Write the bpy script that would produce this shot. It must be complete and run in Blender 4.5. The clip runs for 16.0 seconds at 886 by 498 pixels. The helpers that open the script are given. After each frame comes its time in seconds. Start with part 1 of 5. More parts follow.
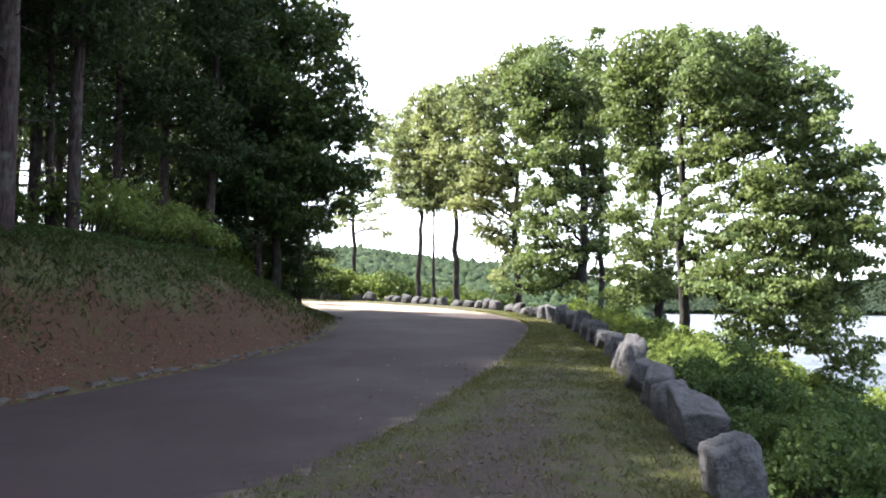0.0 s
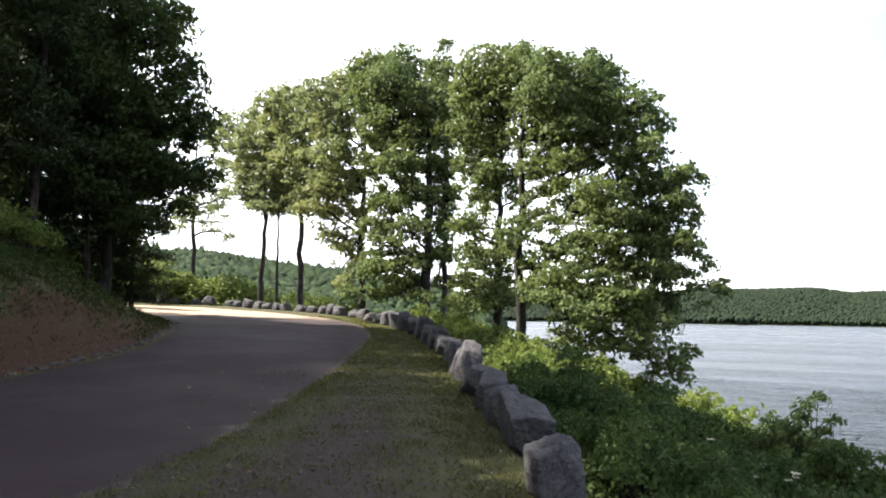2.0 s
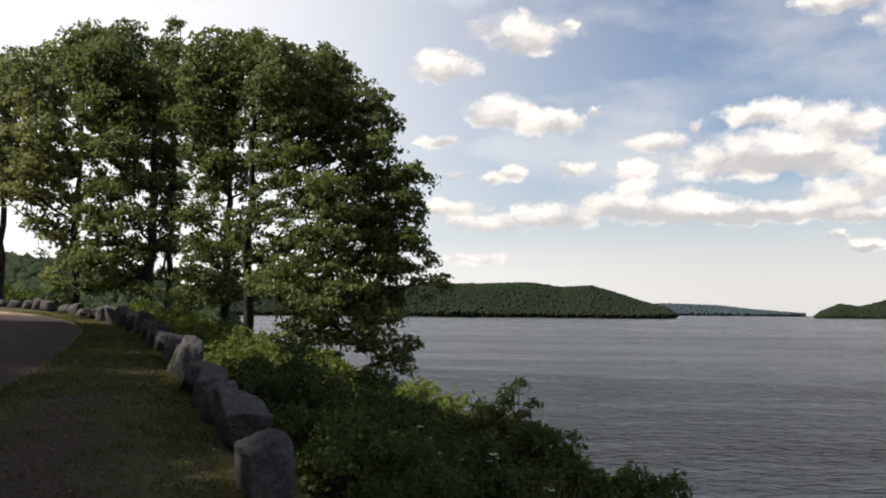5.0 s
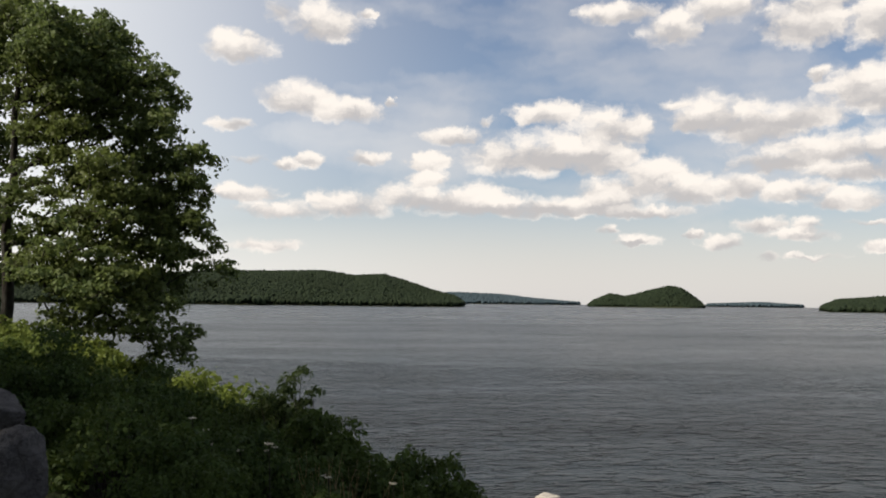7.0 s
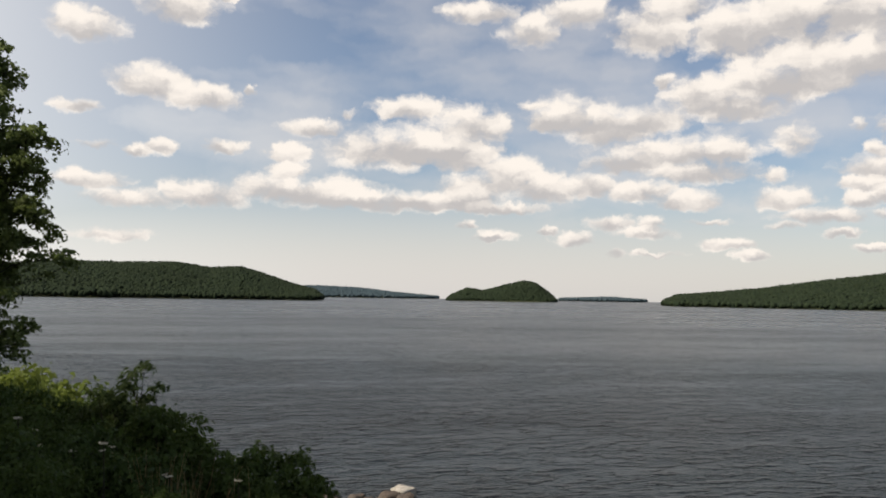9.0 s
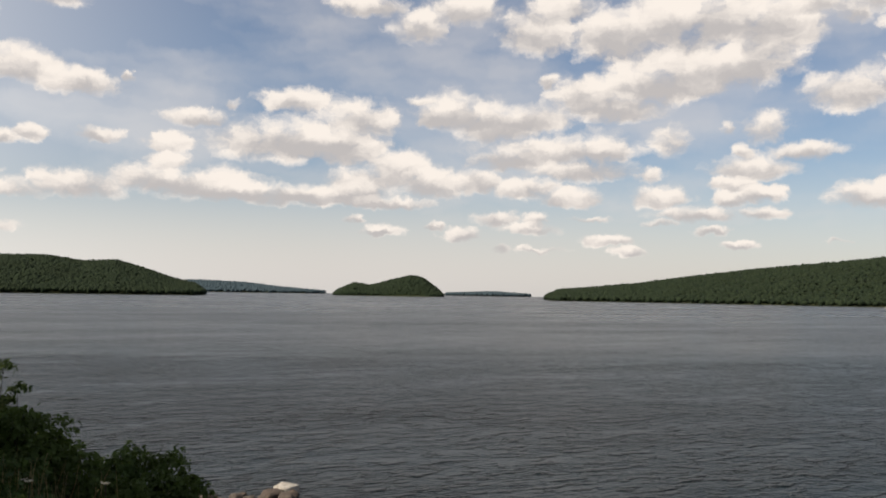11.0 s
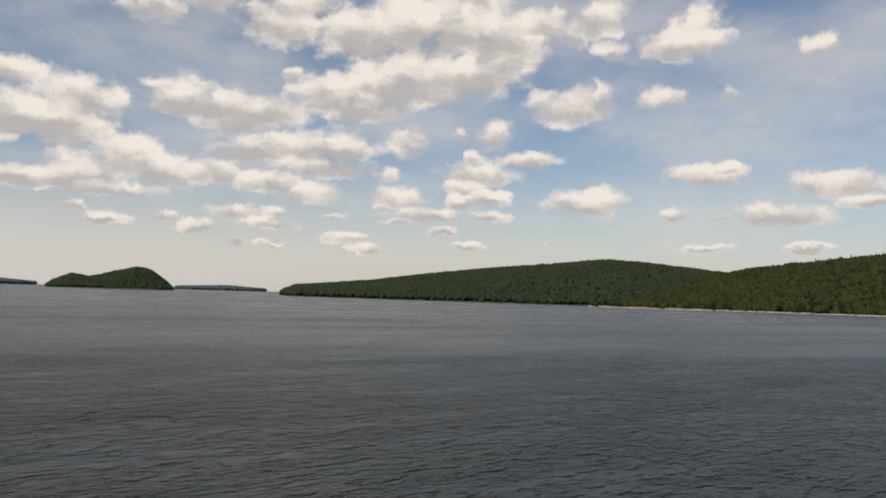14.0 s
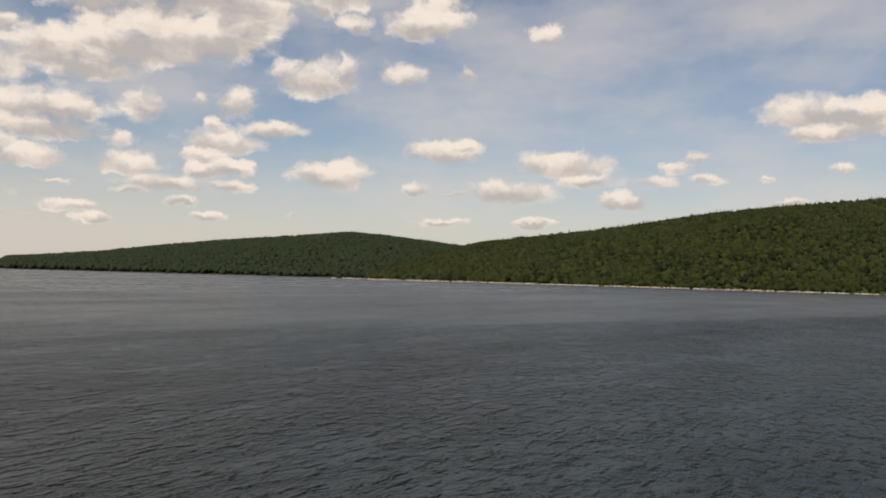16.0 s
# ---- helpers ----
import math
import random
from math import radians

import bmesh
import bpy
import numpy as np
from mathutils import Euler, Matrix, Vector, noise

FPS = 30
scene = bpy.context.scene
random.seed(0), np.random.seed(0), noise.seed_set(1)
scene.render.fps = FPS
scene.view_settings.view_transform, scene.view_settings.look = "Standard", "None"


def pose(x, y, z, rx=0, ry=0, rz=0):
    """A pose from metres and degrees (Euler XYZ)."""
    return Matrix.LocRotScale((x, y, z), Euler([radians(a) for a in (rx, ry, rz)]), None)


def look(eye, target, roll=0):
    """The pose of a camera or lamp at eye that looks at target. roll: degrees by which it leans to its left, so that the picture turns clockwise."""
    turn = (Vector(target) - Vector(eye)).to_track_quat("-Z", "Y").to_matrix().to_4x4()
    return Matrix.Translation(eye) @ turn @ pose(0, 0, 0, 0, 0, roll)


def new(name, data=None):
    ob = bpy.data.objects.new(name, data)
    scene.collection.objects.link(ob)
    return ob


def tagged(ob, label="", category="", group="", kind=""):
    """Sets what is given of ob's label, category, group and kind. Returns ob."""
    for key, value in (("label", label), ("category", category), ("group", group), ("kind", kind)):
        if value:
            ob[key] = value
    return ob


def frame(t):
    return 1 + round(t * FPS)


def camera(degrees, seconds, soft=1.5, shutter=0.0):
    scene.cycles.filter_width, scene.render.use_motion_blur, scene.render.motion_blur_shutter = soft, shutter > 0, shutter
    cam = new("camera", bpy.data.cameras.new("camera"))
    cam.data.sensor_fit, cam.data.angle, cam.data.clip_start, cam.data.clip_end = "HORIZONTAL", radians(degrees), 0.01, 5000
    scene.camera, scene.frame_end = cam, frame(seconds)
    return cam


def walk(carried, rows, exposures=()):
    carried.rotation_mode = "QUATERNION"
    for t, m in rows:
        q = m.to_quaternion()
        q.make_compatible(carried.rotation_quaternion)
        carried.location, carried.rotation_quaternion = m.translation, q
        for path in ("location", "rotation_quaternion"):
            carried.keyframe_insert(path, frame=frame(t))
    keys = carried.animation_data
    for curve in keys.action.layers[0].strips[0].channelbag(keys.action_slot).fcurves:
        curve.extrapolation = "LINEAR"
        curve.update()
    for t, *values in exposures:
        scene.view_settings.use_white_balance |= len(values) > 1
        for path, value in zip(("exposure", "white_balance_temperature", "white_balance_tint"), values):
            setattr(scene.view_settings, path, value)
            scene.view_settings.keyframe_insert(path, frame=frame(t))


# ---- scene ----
# A hand-held pan: the camera swings on an outstretched arm round the person who holds it.
EYE, ARM = 1.6, 0.5
cam = camera(56.3, 16.0, soft=1.9)
TURNS = [
    (0.0, 0.0, 3.97, 0.33),
    (0.5, -1.50, 4.02, 0.63),
    (1.0, -4.57, 4.38, 0.89),
    (1.5, -7.60, 4.48, 0.96),
    (2.0, -10.56, 4.49, 0.81),
    (2.5, -13.44, 4.45, 0.51),
    (3.0, -15.81, 4.46, 0.55),
    (3.5, -18.41, 4.49, 0.44),
    (6.0, -36.25, 4.14, 0.77),
    (6.5, -39.80, 4.02, 0.82),
    (7.0, -42.90, 3.60, 0.72),
    (7.5, -45.14, 3.44, 0.62),
    (8.0, -47.90, 3.33, 0.56),
    (8.5, -50.55, 3.37, 0.80),
    (11.0, -60.35, 3.06, 0.96),
    (11.5, -63.60, 3.40, 0.93),
    (12.0, -66.11, 3.34, 0.82),
    (12.5, -69.16, 3.32, 1.38),
    (13.0, -72.05, 3.26, 1.74),
    (13.5, -75.29, 3.36, 1.82),
    (14.0, -78.38, 3.18, 1.82),
    (14.5, -81.80, 2.93, 2.06),
    (15.0, -86.55, 2.48, 2.40),
    (15.5, -91.14, 2.34, 1.95),
    (16.0, -96.02, 1.78, 1.65),
]


def arm_pose(yaw, pitch, roll):
    a = radians(yaw)
    return pose(-ARM * math.sin(a), ARM * math.cos(a) - ARM, EYE, 90 + pitch, 0, yaw) @ pose(0, 0, 0, 0, 0, roll)


EXPOSURES = [(0.0, 2.7, 5800, 13), (1.5, 2.32, 5950, 13), (2.5, 1.72, 6200, 13), (3.5, 1.22, 6400, 13), (6.0, 0.32, 6450, 12), (7.0, 0.35, 6500, 12), (8.5, 0.32, 6550, 12), (11.0, 0.25, 6600, 13), (13.0, 0.13, 6650, 13), (14.5, 0.10, 6600, 12), (16.0, 0.10, 6950, 15)]
walk(cam, [(t, arm_pose(y, p, r)) for t, y, p, r in TURNS], EXPOSURES)

# ---------------------------------------------------------------- world and sun
SUN_AZ, SUN_EL = -62.0, 47.0          # degrees from straight ahead to the right, and up
SKY, CLOUD, SUN_POWER = 0.105, 0.87, 5.0


def spot(az, el, d):
    """A place by its bearing, its elevation and its distance over the ground from the first eye."""
    a = radians(az)
    return Vector((d * math.sin(a), d * math.cos(a), EYE + d * math.tan(radians(el))))


# Clouds: bearing, elevation, half width, half height in degrees.
CLOUDS_OVER_HILLS = [
    (28.3, 11.7, 1.2, 0.33), (28.6, 16.7, 1.9, 0.79), (29.2, 7.2, 1.9, 0.45), (32.1, 9.2, 0.7, 0.34), (32.8, 13.7, 2.2, 0.82), (33.5, 9.6, 0.8, 0.38),
    (34.4, 18.7, 2.1, 1.01), (36.1, 13, 2.1, 0.68), (36.4, 6.7, 2.3, 0.77), (37.4, 19.3, 0.6, 0.29), (37.5, 9.8, 1.1, 0.42), (39.1, 13.6, 0.3, 0.3),
    (41.1, 7.3, 2.4, 0.78), (41.6, 8.4, 1.1, 0.47), (41.7, 9.6, 1.2, 0.5), (43.8, 11.4, 1.8, 0.5), (44.7, 7, 3.5, 0.78), (48.6, 6.6, 4.3, 0.58),
    (49, 10.3, 3.9, 1.07), (50.3, 12.9, 2.1, 0.68), (51.3, 10.8, 2.7, 1.29), (52.4, 6.7, 3.8, 0.58), (53.6, 10, 2.7, 0.99), (54.3, 5, 0.5, 0.27),
]
CLOUDS_BY_ISLAND = [
    (54.3, 7.5, 2.3, 0.92), (54.5, 11.9, 2.3, 1.13), (54.9, 19.3, 2.3, 0.54), (55.8, 4.3, 1.1, 0.3), (56, 4.3, 1.1, 0.27), (56.2, 6.2, 2.8, 0.34),
    (57, 8.6, 2.2, 0.98), (58.6, 18.2, 1.6, 0.91), (59.5, 7.6, 1.9, 0.82), (59.7, 4.7, 0.6, 0.22), (59.7, 12.3, 1.2, 0.69), (61.5, 12.5, 2.6, 0.99),
    (61.6, 19.2, 2, 0.8), (61.7, 4.1, 1.2, 0.43), (62.6, 7.9, 1.4, 0.7), (64, 5.2, 1.3, 0.43), (64.1, 11.8, 2.6, 1.07), (64.2, 3.1, 0.7, 0.23),
    (64.5, 9.3, 2.4, 0.62), (66.1, 7.4, 2, 0.54), (66.4, 4.5, 1.5, 0.35), (66.5, 12.2, 2.4, 0.76), (66.7, 5.1, 0.8, 0.39), (66.8, 18, 2.4, 1.28),
]
CLOUDS_OVER_ISLAND = [
    (67.6, 14.5, 0.6, 0.38), (67.7, 9.9, 4.3, 0.77), (67.9, 19.4, 2.4, 0.9), (68.9, 6.7, 2, 0.54), (70, 8.6, 3.1, 0.62), (70.2, 13.7, 2.1, 1.05),
    (71.2, 9.9, 1.6, 1.07), (71.6, 3.8, 1.4, 0.27), (71.9, 17.6, 2.3, 1.46), (72.3, 12.7, 2.7, 0.75), (73, 3.1, 0.9, 0.27), (74.2, 14, 3.4, 1.04),
    (75, 18.2, 4.2, 1.79), (75.1, 6.7, 1.6, 0.57), (76.9, 15.2, 4.5, 1.53), (77.5, 5.5, 2.2, 0.42), (78.4, 4.4, 1, 0.23), (79.1, 18.3, 4.1, 1.76),
    (79.5, 6.5, 1, 0.41), (79.8, 7.5, 1.4, 0.41), (80, 3.4, 0.9, 0.23), (80.4, 9.5, 0.7, 0.44), (80.6, 15.5, 2.7, 1.25), (80.9, 8.5, 2.3, 0.63),
]
CLOUDS_OVER_SHORE = [
    (81.3, 6.8, 1.4, 0.45), (81.6, 5.6, 1.2, 0.33), (82.2, 17.4, 2.7, 1.4), (84.1, 9.4, 1.7, 0.51), (84.5, 18.7, 2.1, 0.75), (86.9, 13.1, 2.4, 0.91),
    (88.1, 6.6, 2.2, 0.75), (88.7, 18.8, 1.7, 0.89), (89, 13.8, 0.6, 0.75), (93.3, 16.7, 1.1, 0.57), (93.9, 5.8, 0.7, 0.34), (94.6, 17.3, 2, 0.99),
    (96, 8.5, 2.2, 0.63), (97.2, 8.9, 0.9, 0.33), (100.5, 5.9, 2.5, 0.58), (101.9, 3.7, 0.9, 0.23), (102.4, 3.9, 0.9, 0.21), (104, 7.8, 2.6, 0.67),
    (108.3, 5.3, 1.6, 0.46), (118.8, 5.2, 0.9, 0.22), (120.4, 9.6, 2.1, 0.42), (120.7, 10.9, 3.1, 0.76), (123.4, 10.6, 1.9, 0.95),
]
THIN_CLOUDS_A = [
    (29.3, 17.5, 0.8, 0.29), (29.5, 9.4, 1.3, 0.3), (30.8, 3.7, 2.2, 0.38), (31.3, 19.3, 1, 0.71), (31.8, 6.1, 4.2, 0.54), (45.8, 12.5, 0.6, 0.3),
    (59.3, 13.2, 1.6, 0.34), (67, 3.1, 1.6, 0.16), (70.4, 5.2, 1.5, 0.19), (74.3, 8.2, 1, 0.5), (75.2, 4.9, 1.1, 0.19), (75.8, 10.5, 1.2, 0.98),
    (79.3, 11.1, 0.5, 0.44), (81.7, 11.1, 1.4, 0.95), (85.9, 3.7, 0.5, 0.14), (86.8, 18, 1.2, 0.8), (87.1, 17.6, 0.8, 0.68), (89.5, 16.5, 0.8, 0.4),
    (89.5, 16.6, 1, 0.47), (93, 13.6, 1.8, 0.66),
]
THIN_CLOUDS_B = [
    (95.5, 18.6, 1.5, 0.97), (95.8, 3.6, 1.9, 0.2), (95.9, 3.7, 1.7, 0.26), (96.6, 5.6, 1, 0.15), (97.3, 13.7, 0.5, 0.5), (102.9, 16.4, 1, 0.68),
    (105.4, 6.7, 1.5, 0.35), (106, 6.7, 1.8, 0.46), (110.3, 6.6, 1.3, 0.3), (111.6, 7.5, 1.1, 0.41), (113, 8.2, 1.1, 0.37), (113.6, 6.8, 1.1, 0.3),
    (117.4, 6.7, 0.6, 0.18), (121.7, 7.4, 1.1, 0.21),
]


def sky():
    world = bpy.data.worlds.new("sky")
    scene.world = world
    world.use_nodes = True
    nt = world.node_tree
    nt.nodes.clear()

    def node(kind, **values):
        n = nt.nodes.new(kind)
        for k, v in values.items():
            if k == "operation":
                n.operation = v
            elif k == "use_clamp":
                n.use_clamp = v
        return n

    def socket(s, v):
        if isinstance(v, bpy.types.NodeSocket):
            nt.links.new(v, s)
        else:
            s.default_value = v

    def m(op, *args, clamp=False):
        n = node("ShaderNodeMath", operation=op, use_clamp=clamp)
        for s, v in zip(n.inputs, args):
            socket(s, v)
        return n.outputs[0]

    def vm(op, *args, out=0):
        n = node("ShaderNodeVectorMath", operation=op)
        for s, v in zip(n.inputs, args):
            socket(s, v)
        return n.outputs[out]

    def ramp(x, lo, hi, to0=0.0, to1=1.0):
        n = nt.nodes.new("ShaderNodeMapRange")
        n.interpolation_type = "SMOOTHSTEP"
        for s, v in zip(n.inputs, (x, lo, hi, to0, to1)):
            socket(s, v)
        return n.outputs[0]

    def mix(f, a, b):
        n = nt.nodes.new("ShaderNodeMix")
        n.data_type = "RGBA"
        socket(n.inputs[0], f)
        socket(n.inputs[6], a)
        socket(n.inputs[7], b)
        return n.outputs[2]

    def fbm(vec, scale, detail, rough=0.55):
        n = nt.nodes.new("ShaderNodeTexNoise")
        socket(n.inputs["Vector"], vec)
        n.inputs["Scale"].default_value, n.inputs["Detail"].default_value, n.inputs["Roughness"].default_value = scale, detail, rough
        return n.outputs[0]

    air = nt.nodes.new("ShaderNodeTexSky")
    air.sky_type, air.sun_disc = "NISHITA", False
    air.sun_elevation, air.sun_rotation = radians(SUN_EL), radians(SUN_AZ)
    air.air_density, air.dust_density, air.ozone_density = 1.0, 1.0, 1.2
    way = nt.nodes.new("ShaderNodeTexCoord").outputs["Generated"]
    parts = nt.nodes.new("ShaderNodeSeparateXYZ")
    socket(parts.inputs[0], way)
    az = m("MULTIPLY", m("ARCTAN2", parts.outputs[0], parts.outputs[1]), 180 / math.pi)
    el = m("MULTIPLY", m("ARCSINE", parts.outputs[2]), 180 / math.pi)
    flat = nt.nodes.new("ShaderNodeCombineXYZ")
    socket(flat.inputs[0], az)
    socket(flat.inputs[1], el)
    here = flat.outputs[0]
    # ragged edges: the place is shifted by noise before the clouds are looked up
    warp = nt.nodes.new("ShaderNodeTexNoise")
    socket(warp.inputs["Vector"], here)
    warp.inputs["Scale"].default_value, warp.inputs["Detail"].default_value, warp.inputs["Roughness"].default_value = 0.75, 6.0, 0.62
    here = vm("ADD", here, vm("MULTIPLY", vm("SUBTRACT", warp.outputs["Color"], (0.5, 0.5, 0.5)), (2.6, 1.15, 0.0)))
    squeezed = vm("MULTIPLY", here, (1.0, 1.45, 1.0))
    puff = fbm(squeezed, 0.34, 8.0, 0.60)
    cells = nt.nodes.new("ShaderNodeTexVoronoi")
    cells.feature = "SMOOTH_F1"
    socket(cells.inputs["Vector"], vm("ADD", squeezed, fbm(squeezed, 0.8, 3.0)))
    cells.inputs["Scale"].default_value, cells.inputs["Smoothness"].default_value = 0.50, 0.6
    heap = m("SUBTRACT", 1.0, cells.outputs["Distance"])
    big = fbm(squeezed, 0.13, 3.0, 0.5)
    # each cloud bulges upward from a flatter base
    thick, lift = -1.2, 0.0
    firm = CLOUDS_OVER_HILLS + CLOUDS_BY_ISLAND + CLOUDS_OVER_ISLAND + CLOUDS_OVER_SHORE
    for a, e, w, h, weak in [(*c, 0.0) for c in firm] + [(*c, 0.30) for c in THIN_CLOUDS_A + THIN_CLOUDS_B]:
        q = vm("MULTIPLY", vm("SUBTRACT", here, (a, e - 0.15 * h, 0)), (0.74 / w, 0.63 / h, 0))
        q = vm("MAXIMUM", q, vm("MULTIPLY", q, (-1.0, -1.2, 0)))
        d = m("SUBTRACT", 1.0 - weak, vm("DOT_PRODUCT", q, q, out=1))
        thick = m("MAXIMUM", d, thick)
        rise = vm("DOT_PRODUCT", vm("SUBTRACT", here, (a, e, 0)), (0, 0.62 / h, 0), out=1)
        lift = m("MULTIPLY_ADD", m("MAXIMUM", d, 0.0), rise, lift)
    # far off the view the same broken clouds go on
    aside = m("MAXIMUM", ramp(az, 18.0, 8.0), ramp(az, 124.0, 134.0))
    rest = m("MULTIPLY", m("SUBTRACT", m("MULTIPLY", big, 4.0), 2.4), aside)
    over = m("MULTIPLY", m("SUBTRACT", m("MULTIPLY", big, 4.0), 2.5), ramp(el, 20.5, 23.0))
    thick = m("MAXIMUM", thick, m("MAXIMUM", m("SUBTRACT", rest, m("SUBTRACT", 1.0, aside)), m("SUBTRACT", over, ramp(el, 23.0, 20.5))))
    dense = m("ADD", m("ADD", thick, m("MULTIPLY", m("SUBTRACT", heap, 0.55), 0.7)), m("MULTIPLY", m("SUBTRACT", puff, 0.5), 3.0))
    cover = ramp(dense, -0.30, 0.80)
    # tops in the sun, undersides in shade
    light = m("ADD", m("MULTIPLY", lift, 1.5), m("ADD", m("MULTIPLY", m("SUBTRACT", heap, 0.5), 0.7), m("MULTIPLY", m("SUBTRACT", puff, 0.5), 2.4)))
    glow = ramp(light, -0.65, 0.55)
    body = mix(glow, (0.64, 0.62, 0.605, 1), (1.14, 1.07, 0.97, 1))
    # thin veil and low haze
    veil = m("MULTIPLY", ramp(fbm(vm("MULTIPLY", here, (0.5, 1.3, 1)), 0.11, 4.0, 0.55), 0.32, 0.70), 0.60)
    low = m("MULTIPLY", ramp(el, 10.0, 0.5), ramp(az, 100.0, 52.0, 0.74, 1.08))
    sunward = m("MULTIPLY", m("MULTIPLY", ramp(az, 54.0, 6.0), ramp(az, -150.0, -110.0)), ramp(el, 62.0, 26.0))
    haze = m("MAXIMUM", m("MULTIPLY", low, 0.78), m("MAXIMUM", veil, m("MULTIPLY", sunward, 0.82)))
    blue = vm("SCALE", air.outputs[0])
    nt.nodes[-1].inputs["Scale"].default_value = SKY
    base = mix(haze, blue, mix(sunward, (0.76, 0.735, 0.70, 1), (1.02, 1.02, 0.98, 1)))
    full = mix(cover, base, vm("MULTIPLY", body, (CLOUD, CLOUD, CLOUD)))
    bg = nt.nodes.new("ShaderNodeBackground")
    socket(bg.inputs[0], full)
    bg.inputs[1].default_value = 0.8
    out = nt.nodes.new("ShaderNodeOutputWorld")
    nt.links.new(bg.outputs[0], out.inputs[0])


sky()
lamp = bpy.data.lights.new("sun", "SUN")
lamp.energy, lamp.angle, lamp.color = SUN_POWER, radians(0.6), (1.0, 0.91, 0.76)
sun = new("sun", lamp)
sun.matrix_world = look(spot(SUN_AZ, SUN_EL, 60.0), (0, 0, EYE))


# ---------------------------------------------------------------- materials
class Nodes:
    """A small hand for node materials."""

    def __init__(self, name):
        self.mat = bpy.data.materials.new(name)
        self.mat.use_nodes = True
        self.nt = self.mat.node_tree
        self.nt.nodes.clear()
        self.out = self.nt.nodes.new("ShaderNodeOutputMaterial")

    def put(self, s, v):
        if isinstance(v, bpy.types.NodeSocket):
            self.nt.links.new(v, s)
        else:
            s.default_value = v

    def coords(self, which="Object"):
        return self.nt.nodes.new("ShaderNodeTexCoord").outputs[which]

    def place(self):
        return self.nt.nodes.new("ShaderNodeNewGeometry").outputs["Position"]

    def island(self):
        return self.nt.nodes.new("ShaderNodeNewGeometry").outputs["Random Per Island"]

    def chance(self):
        return self.nt.nodes.new("ShaderNodeObjectInfo").outputs["Random"]

    def stretch(self, v, s):
        n = self.nt.nodes.new("ShaderNodeVectorMath")
        n.operation = "MULTIPLY"
        self.put(n.inputs[0], v)
        n.inputs[1].default_value = s
        return n.outputs[0]

    def noise(self, v, scale, detail=4.0, rough=0.55):
        n = self.nt.nodes.new("ShaderNodeTexNoise")
        self.put(n.inputs["Vector"], v)
        n.inputs["Scale"].default_value, n.inputs["Detail"].default_value, n.inputs["Roughness"].default_value = scale, detail, rough
        return n.outputs[0]

    def cells(self, v, scale):
        n = self.nt.nodes.new("ShaderNodeTexVoronoi")
        self.put(n.inputs["Vector"], v)
        n.inputs["Scale"].default_value = scale
        return n

    def math(self, op, *args, clamp=False):
        n = self.nt.nodes.new("ShaderNodeMath")
        n.operation, n.use_clamp = op, clamp
        for s, v in zip(n.inputs, args):
            self.put(s, v)
        return n.outputs[0]

    def ramp(self, x, lo, hi, a=0.0, b=1.0):
        n = self.nt.nodes.new("ShaderNodeMapRange")
        n.interpolation_type = "SMOOTHSTEP"
        for s, v in zip(n.inputs, (x, lo, hi, a, b)):
            self.put(s, v)
        return n.outputs[0]

    def mix(self, f, a, b):
        n = self.nt.nodes.new("ShaderNodeMix")
        n.data_type = "RGBA"
        for s, v in zip((n.inputs[0], n.inputs[6], n.inputs[7]), (f, a, b)):
            self.put(s, v if isinstance(v, (bpy.types.NodeSocket, float, int)) else (*v, 1.0))
        return n.outputs[2]

    def attr(self, name):
        n = self.nt.nodes.new("ShaderNodeAttribute")
        n.attribute_name = name
        return n.outputs["Fac"]

    def bump(self, h, strength, dist):
        n = self.nt.nodes.new("ShaderNodeBump")
        self.put(n.inputs["Height"], h)
        self.put(n.inputs["Strength"], strength)
        n.inputs["Distance"].default_value = dist
        return n.outputs[0]

    def bsdf(self, color, rough, normal=None, spec=0.5):
        n = self.nt.nodes.new("ShaderNodeBsdfPrincipled")
        self.put(n.inputs["Base Color"], color if isinstance(color, bpy.types.NodeSocket) else (*color, 1.0))
        self.put(n.inputs["Roughness"], rough)
        n.inputs["Specular IOR Level"].default_value = spec
        if normal is not None:
            self.put(n.inputs["Normal"], normal)
        return n

    def done(self, shader):
        self.nt.links.new(shader, self.out.inputs["Surface"])
        return self.mat


def leaf_material(name, dark, bright, thin=0.4, patch=0.35):
    """Leaves that let some light through; hue varies from leaf to leaf and from bough to bough."""
    n = Nodes(name)
    each = n.mix(n.island(), dark, bright)
    boughs = n.noise(n.place(), patch, 3.0)
    color = n.mix(n.ramp(boughs, 0.35, 0.65, 0.0, 0.55), each, tuple(0.5 * (a + b) * k for a, b, k in zip(dark, bright, (1.35, 1.15, 0.8))))
    front = n.bsdf(color, 0.6, spec=0.15)
    back = n.nt.nodes.new("ShaderNodeBsdfTranslucent")
    n.put(back.inputs["Color"], n.mix(0.3, color, (0.15, 0.20, 0.05)))
    both = n.nt.nodes.new("ShaderNodeMixShader")
    both.inputs[0].default_value = thin
    n.nt.links.new(front.outputs[0], both.inputs[1])
    n.nt.links.new(back.outputs[0], both.inputs[2])
    return n.done(both.outputs[0])


